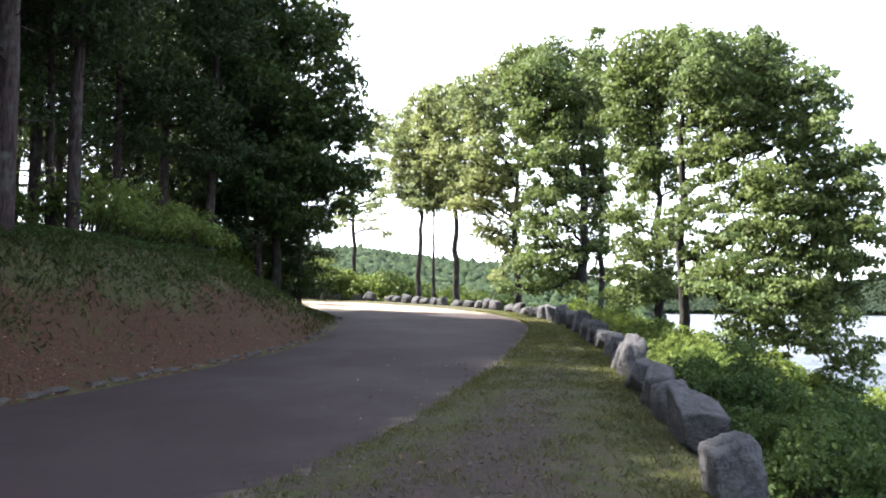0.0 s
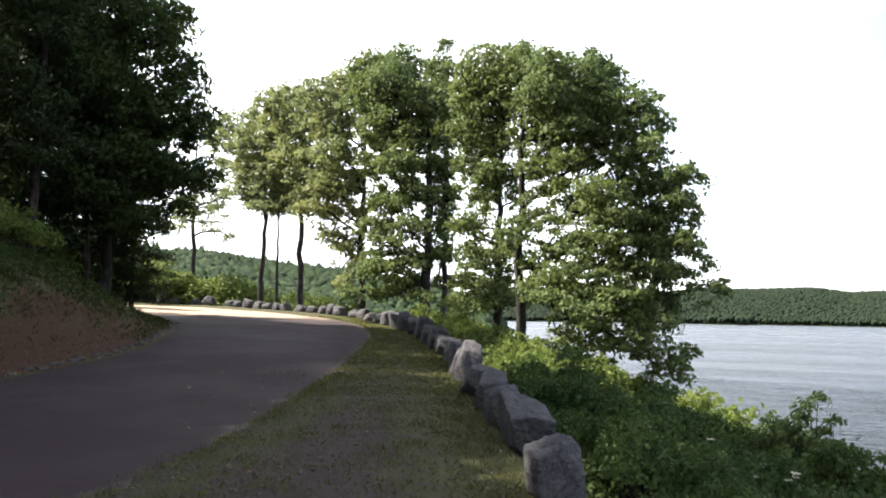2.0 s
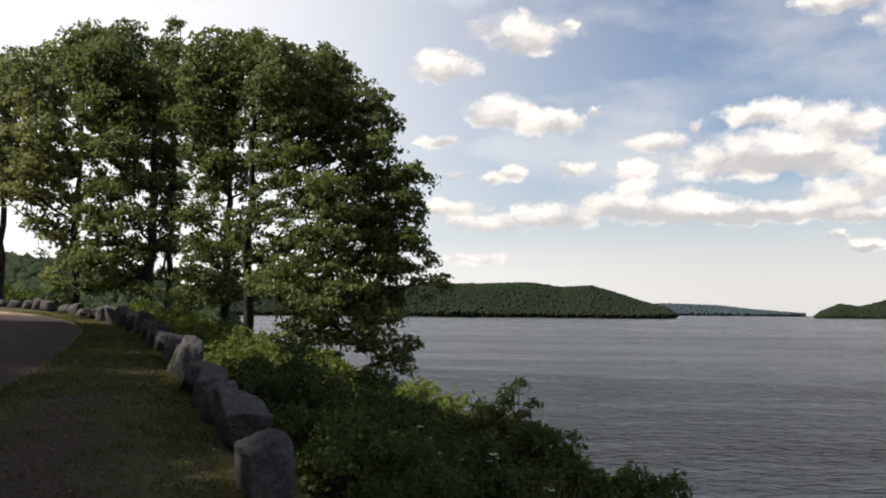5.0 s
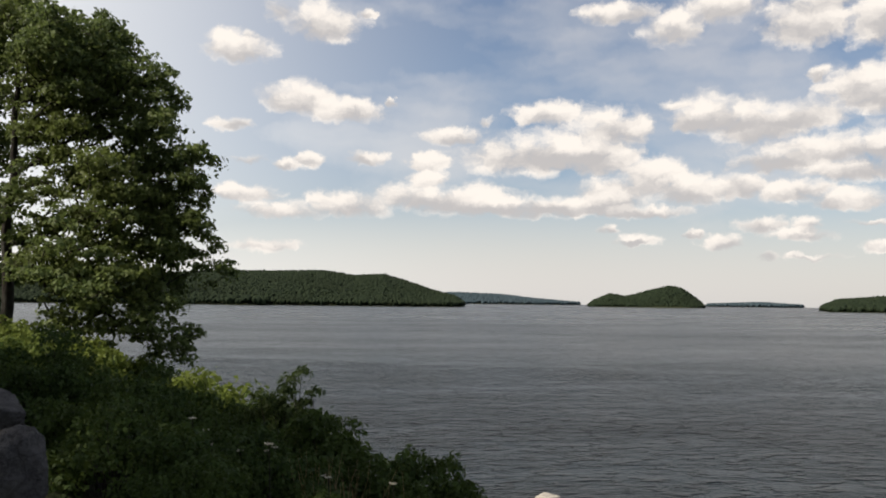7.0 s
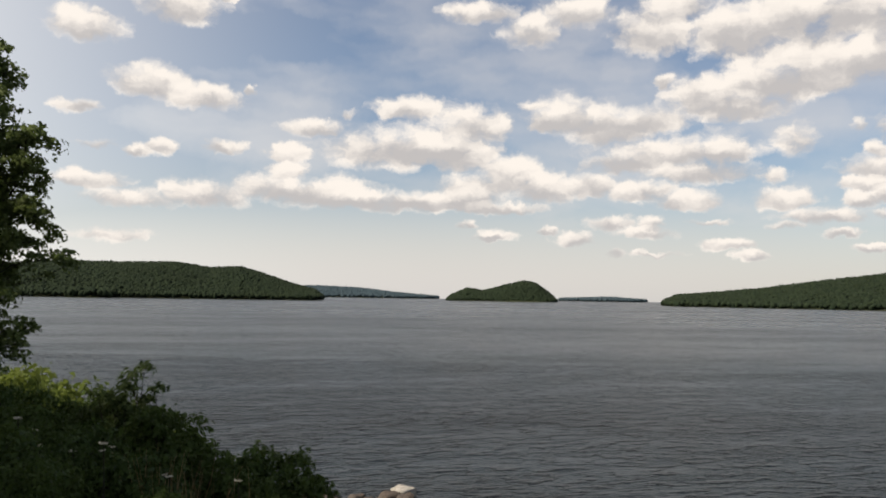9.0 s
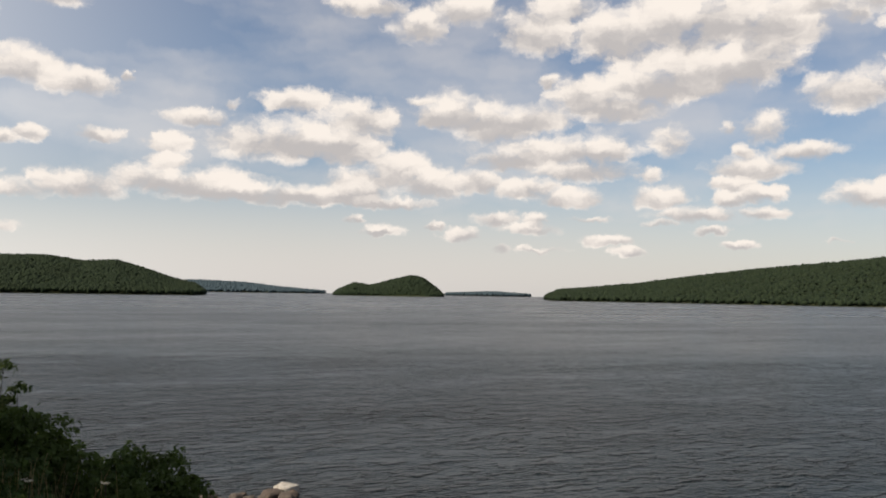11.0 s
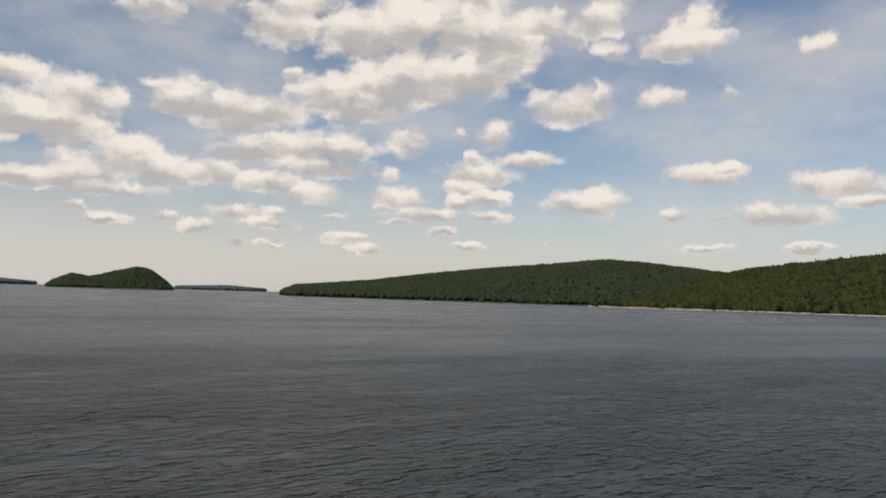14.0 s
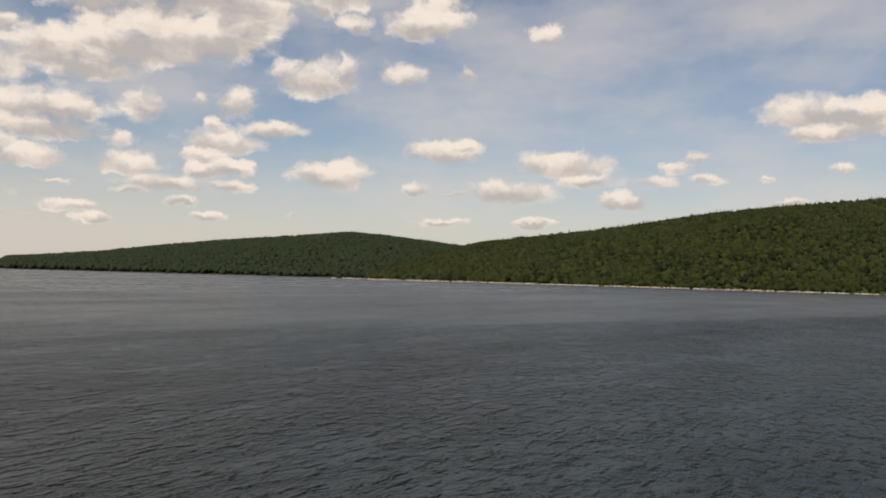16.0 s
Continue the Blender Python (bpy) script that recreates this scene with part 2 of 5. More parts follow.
def bark_material(name, dark, pale):
    n = Nodes(name)
    v = n.stretch(n.place(), (1.0, 1.0, 0.22))
    ridges = n.noise(v, 16.0, 6.0, 0.65)
    color = n.mix(n.ramp(ridges, 0.35, 0.7), dark, pale)
    color = n.mix(n.ramp(n.noise(n.place(), 2.2, 4.0), 0.5, 0.75, 0.0, 0.6), color, (0.10, 0.11, 0.09))
    return n.done(n.bsdf(color, 0.92, n.bump(ridges, 0.9, 0.03), 0.2).outputs[0])


def asphalt_material():
    n = Nodes("asphalt")
    p = n.place()
    grit = n.noise(p, 90.0, 3.0, 0.7)
    wear = n.noise(p, 0.5, 5.0, 0.6)
    color = n.mix(n.ramp(grit, 0.3, 0.75), (0.018, 0.0115, 0.011), (0.048, 0.032, 0.030))
    color = n.mix(n.ramp(wear, 0.38, 0.66, 0.0, 0.6), color, (0.036, 0.0235, 0.0225))
    # pale tan past the bend, with some of the sunlight put into the colour
    color = n.mix(n.ramp(n.math("ADD", n.attr("sunlit_tan"), n.math("MULTIPLY", n.math("SUBTRACT", wear, 0.5), 1.2)), 0.3, 0.8), color, n.mix(n.ramp(grit, 0.3, 0.7), (0.22, 0.155, 0.10), (0.42, 0.32, 0.22)))
    color = n.mix(n.ramp(n.math("ADD", n.attr("dirt"), n.math("MULTIPLY", n.math("SUBTRACT", n.noise(p, 3.0, 5.0, 0.65), 0.5), 1.6)), 0.35, 0.85), color, n.mix(n.ramp(grit, 0.3, 0.7), (0.040, 0.030, 0.022), (0.13, 0.10, 0.075)))
    stones = n.cells(p, 34.0)
    color = n.mix(n.ramp(stones.outputs["Distance"], 0.10, 0.05, 0.0, 0.35), color, (0.26, 0.22, 0.20))
    return n.done(n.bsdf(color, n.ramp(wear, 0.3, 0.7, 0.95, 0.8), n.bump(grit, 0.5, 0.012), 0.18).outputs[0])


def ground_material():
    """Turf, worn gravel, leaf litter on the bank and woodland floor, mixed by what lies where."""
    n = Nodes("earth_and_turf")
    p = n.place()
    fine, mid, broad = n.noise(p, 40.0, 4.0, 0.7), n.noise(p, 5.0, 5.0, 0.6), n.noise(p, 0.8, 4.0, 0.55)
    turf = n.mix(n.ramp(fine, 0.3, 0.7), (0.022, 0.027, 0.009), (0.080, 0.079, 0.028))
    turf = n.mix(n.ramp(mid, 0.42, 0.64, 0.0, 0.8), turf, (0.072, 0.058, 0.033))
    gravel = n.mix(n.ramp(fine, 0.25, 0.75), (0.022, 0.015, 0.012), (0.088, 0.064, 0.052))
    pebbles = n.cells(p, 26.0)
    gravel = n.mix(n.ramp(pebbles.outputs["Distance"], 0.16, 0.06, 0.0, 0.5), gravel, (0.22, 0.185, 0.155))
    litter = n.mix(n.ramp(n.noise(p, 22.0, 5.0, 0.7), 0.3, 0.7), (0.020, 0.011, 0.007), (0.090, 0.046, 0.025))
    litter = n.mix(n.ramp(mid, 0.55, 0.7, 0.0, 0.6), litter, (0.045, 0.056, 0.018))
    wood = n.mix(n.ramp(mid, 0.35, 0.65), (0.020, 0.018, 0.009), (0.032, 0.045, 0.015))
    gravel = n.mix(n.ramp(n.noise(p, 2.6, 5.0, 0.65), 0.46, 0.60, 0.0, 0.75), gravel, (0.042, 0.034, 0.021))
    shaky = n.math("MULTIPLY", n.math("SUBTRACT", mid, 0.5), 1.5)
    path = n.ramp(n.math("ADD", n.attr("gravel"), shaky), 0.35, 0.75)
    color = n.mix(path, turf, gravel)
    color = n.mix(n.ramp(n.math("ADD", n.attr("litter"), n.math("ADD", n.math("MULTIPLY", shaky, 0.6), n.math("MULTIPLY", n.math("SUBTRACT", broad, 0.5), 1.6))), 0.3, 0.7), color, litter)
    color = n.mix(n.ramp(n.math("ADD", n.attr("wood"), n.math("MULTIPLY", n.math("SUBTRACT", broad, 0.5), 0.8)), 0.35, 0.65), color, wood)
    return n.done(n.bsdf(color, 0.95, n.bump(n.math("ADD", fine, n.math("MULTIPLY", mid, 1.5)), 0.7, 0.03), 0.15).outputs[0])


def stone_material(name, dark, pale, moss=0.35):
    n = Nodes(name)
    o = n.coords("Object")
    grain, veins = n.noise(o, 38.0, 5.0, 0.7), n.noise(n.stretch(o, (1.0, 2.2, 3.5)), 3.2, 6.0, 0.65)
    color = n.mix(n.ramp(grain, 0.3, 0.7), dark, pale)
    color = n.mix(n.ramp(veins, 0.42, 0.62, 0.0, 0.75), color, tuple(1.25 * c for c in pale))
    lichen = n.noise(o, 7.0, 6.0, 0.7)
    color = n.mix(n.ramp(lichen, 0.58, 0.66, 0.0, 0.6), color, (0.15, 0.148, 0.135))
    cracks = n.cells(n.stretch(o, (1.0, 1.6, 2.2)), 3.0)
    cracks.feature = "DISTANCE_TO_EDGE"
    color = n.mix(n.ramp(cracks.outputs["Distance"], 0.035, 0.0, 0.0, 0.7), color, (0.02, 0.019, 0.018))
    color = n.mix(n.ramp(n.noise(o, 2.0, 4.0), 0.52, 0.7, 0.0, moss), color, (0.085, 0.082, 0.05))
    color = n.mix(n.math("MULTIPLY", n.chance(), 0.35), color, (0.075, 0.070, 0.066))
    h = n.math("ADD", n.math("MULTIPLY", veins, 1.6), n.math("MULTIPLY", grain, 0.4))
    return n.done(n.bsdf(color, 0.9, n.bump(h, 0.9, 0.05), 0.25).outputs[0])


STREAK = (0.838, 0.546, 140.0)      # a wind line on the water: its normal and distance


def water_material():
    n = Nodes("lake_water")
    p = n.place()
    # short wind waves, long-crested across the view, in gusts; one slick streak with painted sparkle lies along the
    # near shore
    turned = n.nt.nodes.new("ShaderNodeMapping")
    n.put(turned.inputs[0], n.stretch(p, (1.0, 1.0, 0.0)))
    turned.inputs["Rotation"].default_value = (0, 0, radians(35))
    chop = n.stretch(turned.outputs[0], (0.60, 1.25, 1.0))
    small, large, swell = n.noise(chop, 2.1, 3.0, 0.6), n.noise(chop, 0.85, 3.0, 0.55), n.noise(chop, 0.16, 2.0, 0.5)
    gust = n.noise(n.stretch(turned.outputs[0], (0.5, 1.9, 1.0)), 0.011, 4.0, 0.6)
    # wavelets stand in loose groups, with smoother water between
    group = n.ramp(n.noise(n.stretch(turned.outputs[0], (0.5, 1.0, 1.0)), 0.12, 3.0, 0.6), 0.38, 0.68)
    crest = n.math("POWER", n.ramp(large, 0.48, 0.74), 1.4)
    h = n.math("ADD", n.math("MULTIPLY", small, n.math("MULTIPLY_ADD", group, 0.22, 0.08)), n.math("ADD", n.math("MULTIPLY", crest, n.math("MULTIPLY_ADD", group, 1.3, 0.45)), n.math("MULTIPLY", swell, 0.5)))
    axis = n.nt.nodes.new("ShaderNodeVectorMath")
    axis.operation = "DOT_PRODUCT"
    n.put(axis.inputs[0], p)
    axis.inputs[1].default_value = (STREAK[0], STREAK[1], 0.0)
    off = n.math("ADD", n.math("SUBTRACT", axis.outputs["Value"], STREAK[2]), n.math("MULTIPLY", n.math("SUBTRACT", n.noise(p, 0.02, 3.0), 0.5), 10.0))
    slick_glint = n.ramp(n.math("ABSOLUTE", n.math("SUBTRACT", off, 4.0)), 9.0, 0.5)
    slick_glint = n.math("MULTIPLY", slick_glint, n.ramp(n.noise(chop, 0.9, 3.0, 0.6), 0.46, 0.64))
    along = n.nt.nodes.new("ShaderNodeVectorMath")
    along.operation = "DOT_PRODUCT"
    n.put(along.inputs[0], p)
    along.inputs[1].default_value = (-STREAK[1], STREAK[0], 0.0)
    slick_glint = n.math("MULTIPLY", slick_glint, n.ramp(along.outputs["Value"], -70.0, 50.0, 0.15, 1.0))
    strength = n.math("MULTIPLY", n.ramp(gust, 0.3, 0.7, 0.45, 0.8), n.math("SUBTRACT", n.ramp(off, -5.0, 4.0, 1.65, 0.75), n.math("MULTIPLY", slick_glint, 0.5)))
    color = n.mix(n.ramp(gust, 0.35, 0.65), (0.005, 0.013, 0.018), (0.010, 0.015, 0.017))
    # past the wind line reflected sky is painted in as a paler base colour
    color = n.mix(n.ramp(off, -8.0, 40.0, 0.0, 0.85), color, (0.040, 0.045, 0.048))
    # glitter along the streak, put in as a light base colour
    color = n.mix(n.math("MULTIPLY", slick_glint, 0.75), color, (0.11, 0.118, 0.125))
    shader = n.bsdf(color, n.math("ADD", n.ramp(gust, 0.35, 0.7, -0.03, 0.05), n.ramp(off, 0.0, 500.0, 0.33, 0.27)), n.bump(h, strength, 3.0), 0.40)
    shader.inputs["IOR"].default_value = 1.33
    return n.done(shader.outputs[0])


def forest_material(name, dark, bright):
    n = Nodes(name)
    color = n.mix(n.island(), dark, bright)
    p = n.place()
    tufts = n.noise(p, 0.55, 5.0, 0.7)
    color = n.mix(n.ramp(tufts, 0.4, 0.65, 0.0, 0.6), color, tuple(0.45 * c for c in dark))
    color = n.mix(n.ramp(n.noise(p, 0.012, 4.0), 0.45, 0.65, 0.0, 0.5), color, tuple(0.6 * c for c in bright))
    return n.done(n.bsdf(color, 0.95, n.bump(tufts, 0.7, 1.0), 0.1).outputs[0])


def plain_material(name, color, rough=0.8, vary=0.3):
    n = Nodes(name)
    dark = tuple(c * (1 - vary) for c in color)
    c = n.mix(n.ramp(n.noise(n.coords("Object"), 12.0, 5.0), 0.3, 0.7), dark, color)
    return n.done(n.bsdf(c, rough, spec=0.2).outputs[0])


ASPHALT, EARTH, WATER = asphalt_material(), ground_material(), water_material()
GRANITE = stone_material("weathered_granite", (0.018, 0.0175, 0.018), (0.074, 0.071, 0.072))
KERBSTONE = stone_material("dirty_kerbstone", (0.022, 0.018, 0.015), (0.065, 0.054, 0.046), 0.6)
SHORE_ROCK = stone_material("pale_shore_rock", (0.24, 0.22, 0.19), (0.42, 0.39, 0.34), 0.1)
BROWN_ROCK = stone_material("brown_shore_rock", (0.030, 0.022, 0.017), (0.095, 0.072, 0.056), 0.2)
OAK_BARK = bark_material("oak_bark", (0.013, 0.011, 0.009), (0.050, 0.042, 0.035))
PINE_BARK = bark_material("pine_bark", (0.018, 0.012, 0.011), (0.064, 0.044, 0.038))
OAK_LEAF = leaf_material("oak_leaf", (0.048, 0.076, 0.027), (0.140, 0.180, 0.064), 0.38)
# darker oak leaf for the bank tree, with the shade it stands in painted in
SHADED_OAK_LEAF = leaf_material("shaded_oak_leaf", (0.021, 0.040, 0.012), (0.052, 0.078, 0.021), 0.3)
# pale leaf; on the oaks by the bend its colour also carries sunlight
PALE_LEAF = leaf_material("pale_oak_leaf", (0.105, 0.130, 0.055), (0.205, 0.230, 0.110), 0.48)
PINE_LEAF = leaf_material("pine_needles", (0.019, 0.034, 0.015), (0.046, 0.068, 0.026), 0.24)
BUSH_LEAF = leaf_material("bramble_leaf", (0.017, 0.036, 0.009), (0.062, 0.100, 0.026), 0.30, 0.9)
SAPLING_LEAF = leaf_material("sapling_leaf", (0.024, 0.042, 0.014), (0.056, 0.082, 0.028), 0.30, 0.9)
# bank undergrowth: leaf darkened so that its colour carries the pines' shade
SHADED_UNDERGROWTH_LEAF = leaf_material("shaded_undergrowth_leaf", (0.010, 0.020, 0.007), (0.026, 0.042, 0.013), 0.2, 0.9)
# brighter bramble leaf: sunlight on the bushes behind the stones, put into the colour
SUNLIT_BRAMBLE_LEAF = leaf_material("sunlit_bramble_leaf", (0.068, 0.110, 0.022), (0.150, 0.190, 0.045), 0.40, 0.9)
GRASS = leaf_material("grass_blade", (0.060, 0.066, 0.024), (0.145, 0.138, 0.052), 0.42, 0.7)
# darker copy of the blades for the bank, its shade painted into the colour
SHADED_GRASS = leaf_material("shaded_grass_blade", (0.024, 0.034, 0.010), (0.062, 0.076, 0.022), 0.35, 0.7)
DRY_GRASS = leaf_material("dry_grass", (0.20, 0.15, 0.085), (0.36, 0.28, 0.17), 0.3, 0.7)
PETAL = plain_material("white_petal", (0.50, 0.47, 0.36), 0.7, 0.1)
WOODS = forest_material("wooded_hill", (0.012, 0.020, 0.011), (0.024, 0.035, 0.017))
SHORE_WOODS = forest_material("wooded_shore", (0.005, 0.008, 0.003), (0.031, 0.040, 0.010))
NEAR_WOODS = forest_material("wooded_bank", (0.011, 0.021, 0.010), (0.036, 0.056, 0.022))
# distance haze is put into the ridge colour as a blue-grey tint
HAZY_WOODS = forest_material("haze_tinted_woods", (0.040, 0.062, 0.075), (0.052, 0.076, 0.088))


# ---------------------------------------------------------------- the lie of the land
WATER_Z = -9.4
KERB = [(-60, -300), (-10.5, -20), (-7.6, 0), (-5.52, 10.5), (-5.03, 11.8), (-4.61, 13.6), (-4.05, 15.6), (-3.6, 17.7), (-3.25, 21.0),
        (-3.35, 26.5), (-3.9, 30.4), (-5.6, 34.0), (-9.5, 36.5), (-18, 39), (-60, 45), (-300, 60)]
EDGE = [(-50, -300), (-5.0, -20), (-3.1, 0), (-1.57, 6.1), (-1.05, 7.05), (-0.49, 8.8), (0.14, 11.4), (0.98, 14.9), (2.14, 21.4),
        (2.8, 26.4), (2.75, 30.5), (1.9, 35.0), (-0.6, 40.0), (-4.0, 44.0), (-9.5, 46.5), (-20, 49), (-60, 54), (-300, 70)]
WALL = [(-40, -300), (-0.8, -20), (1.55, 0), (2.12, 6.2), (2.25, 7.8), (2.5, 9.9), (3.2, 14.6), (3.75, 19.9), (4.1, 26.0),
        (3.9, 31.0), (3.1, 35.5), (1.5, 39.5), (-0.8, 42.6), (-3.2, 45.8), (-9.5, 49.0), (-20, 52), (-60, 57), (-300, 74)]


def beside(line, x, y):
    """Signed distance of points from a line (plus to its right as it runs) and the nearest point's y."""
    best, side, at_y = np.full(x.shape, 1e9), np.zeros(x.shape), np.zeros(x.shape)
    for (ax, ay), (bx, by) in zip(line, line[1:]):
        ux, uy = bx - ax, by - ay
        s = np.clip(((x - ax) * ux + (y - ay) * uy) / (ux * ux + uy * uy), 0, 1)
        px, py = ax + s * ux, ay + s * uy
        d = np.hypot(x - px, y - py)
        sign = np.where((x - ax) * uy - (y - ay) * ux > 0, 1.0, -1.0)
        near = d < best
        best, side, at_y = np.where(near, d, best), np.where(near, sign, side), np.where(near, py, at_y)
    return best * side, at_y


def smooth(v):
    v = np.clip(v, 0, 1)
    return v * v * (3 - 2 * v)


def grade(y):
    """How the road climbs ahead."""
    y = np.clip(y, -60, 62)
    return np.where(y > 0, 0.032 * y + 0.0002 * y * y, 0.032 * y)


def lump(x, y, scale, seed=0.0):
    """Cheap smooth unevenness, about -1 to 1."""
    a = np.sin(x * 1.3 / scale + 1.7 + seed) * np.cos(y * 1.1 / scale + 0.4 - seed) + 0.6 * np.sin((x + y) * 2.3 / scale + seed * 2) * np.cos((x - y) * 1.9 / scale)
    return a / 1.6


# Hills round the lake: bearing and elevation of the crest, bearing by bearing.
HILL_NORTH = [(-26, 4.5), (-12, 4.2), (-8, 3.9), (-5, 3.95), (-1.3, 3.4), (3, 3.0), (8, 2.4), (11, 1.7), (13.5, 0.6), (15, -0.9)]
HILL_WEST = [(5, -0.5), (9, 1.2), (14, 1.5), (19, 1.55), (24.5, 1.65), (28.2, 1.95), (30, 1.92), (34.8, 2.03), (36.8, 1.73), (38.9, 1.83), (40.5, 1.38), (42.2, 0.80), (43.8, 0.40), (44.8, -0.3)]
SPIT = [(27.2, -0.6), (28, 0.05), (30, 0.28), (31.0, 0.2), (31.8, -0.6)]
RIDGE_FAR_LEFT = [(40, 0.5), (44, 0.66), (46.9, 0.55), (49.6, 0.27), (52.4, 0.04), (53.5, -0.3)]
ISLAND = [(52.5, -0.4), (53.2, 0.2), (54.3, 0.69), (54.8, 0.62), (55.3, 0.5), (56.2, 0.72), (57, 0.96), (58.2, 1.24), (59, 1.09), (59.9, 0.45), (60.8, -0.4)]
RIDGE_FAR_RIGHT = [(58, -0.3), (60.7, 0.06), (63.9, 0.2), (66.4, 0.05), (67.8, -0.3)]
HILL_EAST = [(67.1, -0.4), (67.5, 0.05), (68.3, 0.41), (71, 0.65), (73.7, 0.93), (77.6, 1.51), (81.4, 1.97), (86.8, 2.5), (89.6, 2.8), (92, 2.66), (95.8, 2.25), (99, 1.9), (110, 1.0), (130, -0.5)]
HILL_SOUTH = [(90.2, -0.5), (91.2, 0.2), (92.8, 0.74), (95.1, 1.4), (96.6, 1.9), (98.6, 2.36), (102.1, 2.83), (106.3, 3.35), (110, 3.94), (113.6, 4.55), (118.8, 5.09), (124.2, 5.48), (140, 6.0), (165, 3.0), (180, 0)]
# crest line, shore distance, crest distance, height of the trees on it
HILLS = [
    (HILL_NORTH, 130.0, 330.0, 5.0), (HILL_WEST, 1480.0, 1950.0, 9.0), (SPIT, 1400.0, 1450.0, 12.0),
    (RIDGE_FAR_LEFT, 3700.0, 4300.0, 14.0), (ISLAND, 2350.0, 2520.0, 8.0), (RIDGE_FAR_RIGHT, 3900.0, 4300.0, 14.0),
    (HILL_EAST, 1500.0, 2300.0, 9.0), (HILL_SOUTH, 1300.0, 1850.0, 9.0),
]


def hill_height(hill, az, r):
    table, shore, crest, trees = hill
    e = np.interp(az, [a for a, _ in table], [b for _, b in table], left=-3, right=-3)
    foot = WATER_Z - 3.0
    top = EYE + crest * np.tan(np.radians(e)) - trees
    rise = np.clip((r - shore) / (crest - shore), 0, 1)
    rise = np.where(r > crest, 1 - 0.5 * smooth((r - crest) / (0.6 * (crest - shore) + 40)), np.sin(rise * math.pi / 2) * 0.55 + 0.45 * rise)
    # the shoreline wavers
    return np.where(r < shore - 2, -1e3, np.where(top > WATER_Z, foot + (top - foot) * rise, -1e3))


def land(x, y):
    """Height of the ground without the road's bed."""
    x, y = np.asarray(x, float), np.asarray(y, float)
    r, az = np.hypot(x, y), np.degrees(np.arctan2(x, y))
    k, ky = beside(KERB, x, y)
    w, wy = beside(WALL, x, y)
    shelf = grade(np.where(w > 0, wy, y))
    b = np.maximum(-k, 0)
    tall = np.interp(y, [-300, 0, 12, 22, 27, 31, 36, 300], [2.4, 2.4, 2.2, 2.0, 1.5, 0.7, 0.35, 0.3])
    bank = tall * smooth(b / 3.4) ** 0.9 + 0.14 * np.clip(b - 2.5, 0, 60) + 0.05 * np.clip(b - 60, 0, 400)
    bank = bank + lump(x, y, 1.4) * 0.07 * smooth(b / 1.5) + 0.09 * smooth(b / 0.25)
    o = np.maximum(w, 0)
    drop = 0.40 * np.minimum(o, 7) + 0.75 * np.clip(o - 7, 0, 6) + 0.20 * np.clip(o - 13, 0, 60) + lump(x, y, 2.0, 1.0) * 0.10 * smooth((o - 0.4) / 1.5)
    z = shelf + np.where(k < 0, bank, 0) - drop + 0.012 * lump(x, y, 0.6, 2.0) * (w < 0)
    z = np.where(w > 0, np.maximum(z, WATER_Z - 3.0), z)
    for hill in HILLS:
        z = np.maximum(z, hill_height(hill, az, r))
    return z


def road_bed(x, y):
    k, _ = beside(KERB, x, y)
    e, _ = beside(EDGE, x, y)
    ragged = 0.16 * lump(x, y, 0.45, 3.0) + 0.10 * lump(x, y, 0.14, 5.0)
    return smooth((np.minimum(k, ragged - e) + 0.02) / 0.22)


def ground_z(x, y):
    return float(land(np.array([x]), np.array([y]))[0])


def part(name, data, material, parent=None, label="", smooth_shade=False):
    """Links a mesh, or a bmesh, as one object, under a thing if there is one."""
    if isinstance(data, bmesh.types.BMesh):
        me = bpy.data.meshes.new(name)
        data.to_mesh(me)
        data.free()
    else:
        me = data
    if material and not me.materials:
        me.materials.append(material)
    if smooth_shade:
        me.polygons.foreach_set("use_smooth", [True] * len(me.polygons))
    ob = new(name, me)
    if parent is not None:
        ob.parent = parent
    if label:
        tagged(ob, label)
    return ob


def grid_mesh(name, verts, rows, cols, closed=False):
    """A mesh from a grid of places."""
    i = np.arange(rows - 1)[:, None] * cols
    j = np.arange(cols if closed else cols - 1)[None, :]
    jn = (j + 1) % cols
    quads = np.stack([i + j, i + jn, i + cols + jn, i + cols + j], -1).reshape(-1, 4)
    return face_mesh(name, verts.reshape(-1, 3), quads)


def face_mesh(name, verts, faces):
    me = bpy.data.meshes.new(name)
    faces = np.asarray(faces)
    n, k = faces.shape
    me.vertices.add(len(verts))
    me.vertices.foreach_set("co", np.asarray(verts, np.float32).ravel())
    me.loops.add(n * k)
    me.loops.foreach_set("vertex_index", faces.astype(np.int32).ravel())
    me.polygons.add(n)
    me.polygons.foreach_set("loop_start", np.arange(0, n * k, k, dtype=np.int32))
    me.update(calc_edges=True)
    me.validate()
    return me


def weights(me, name, values):
    a = me.attributes.new(name, "FLOAT", "POINT")
    a.data.foreach_set("value", np.asarray(values, np.float32))


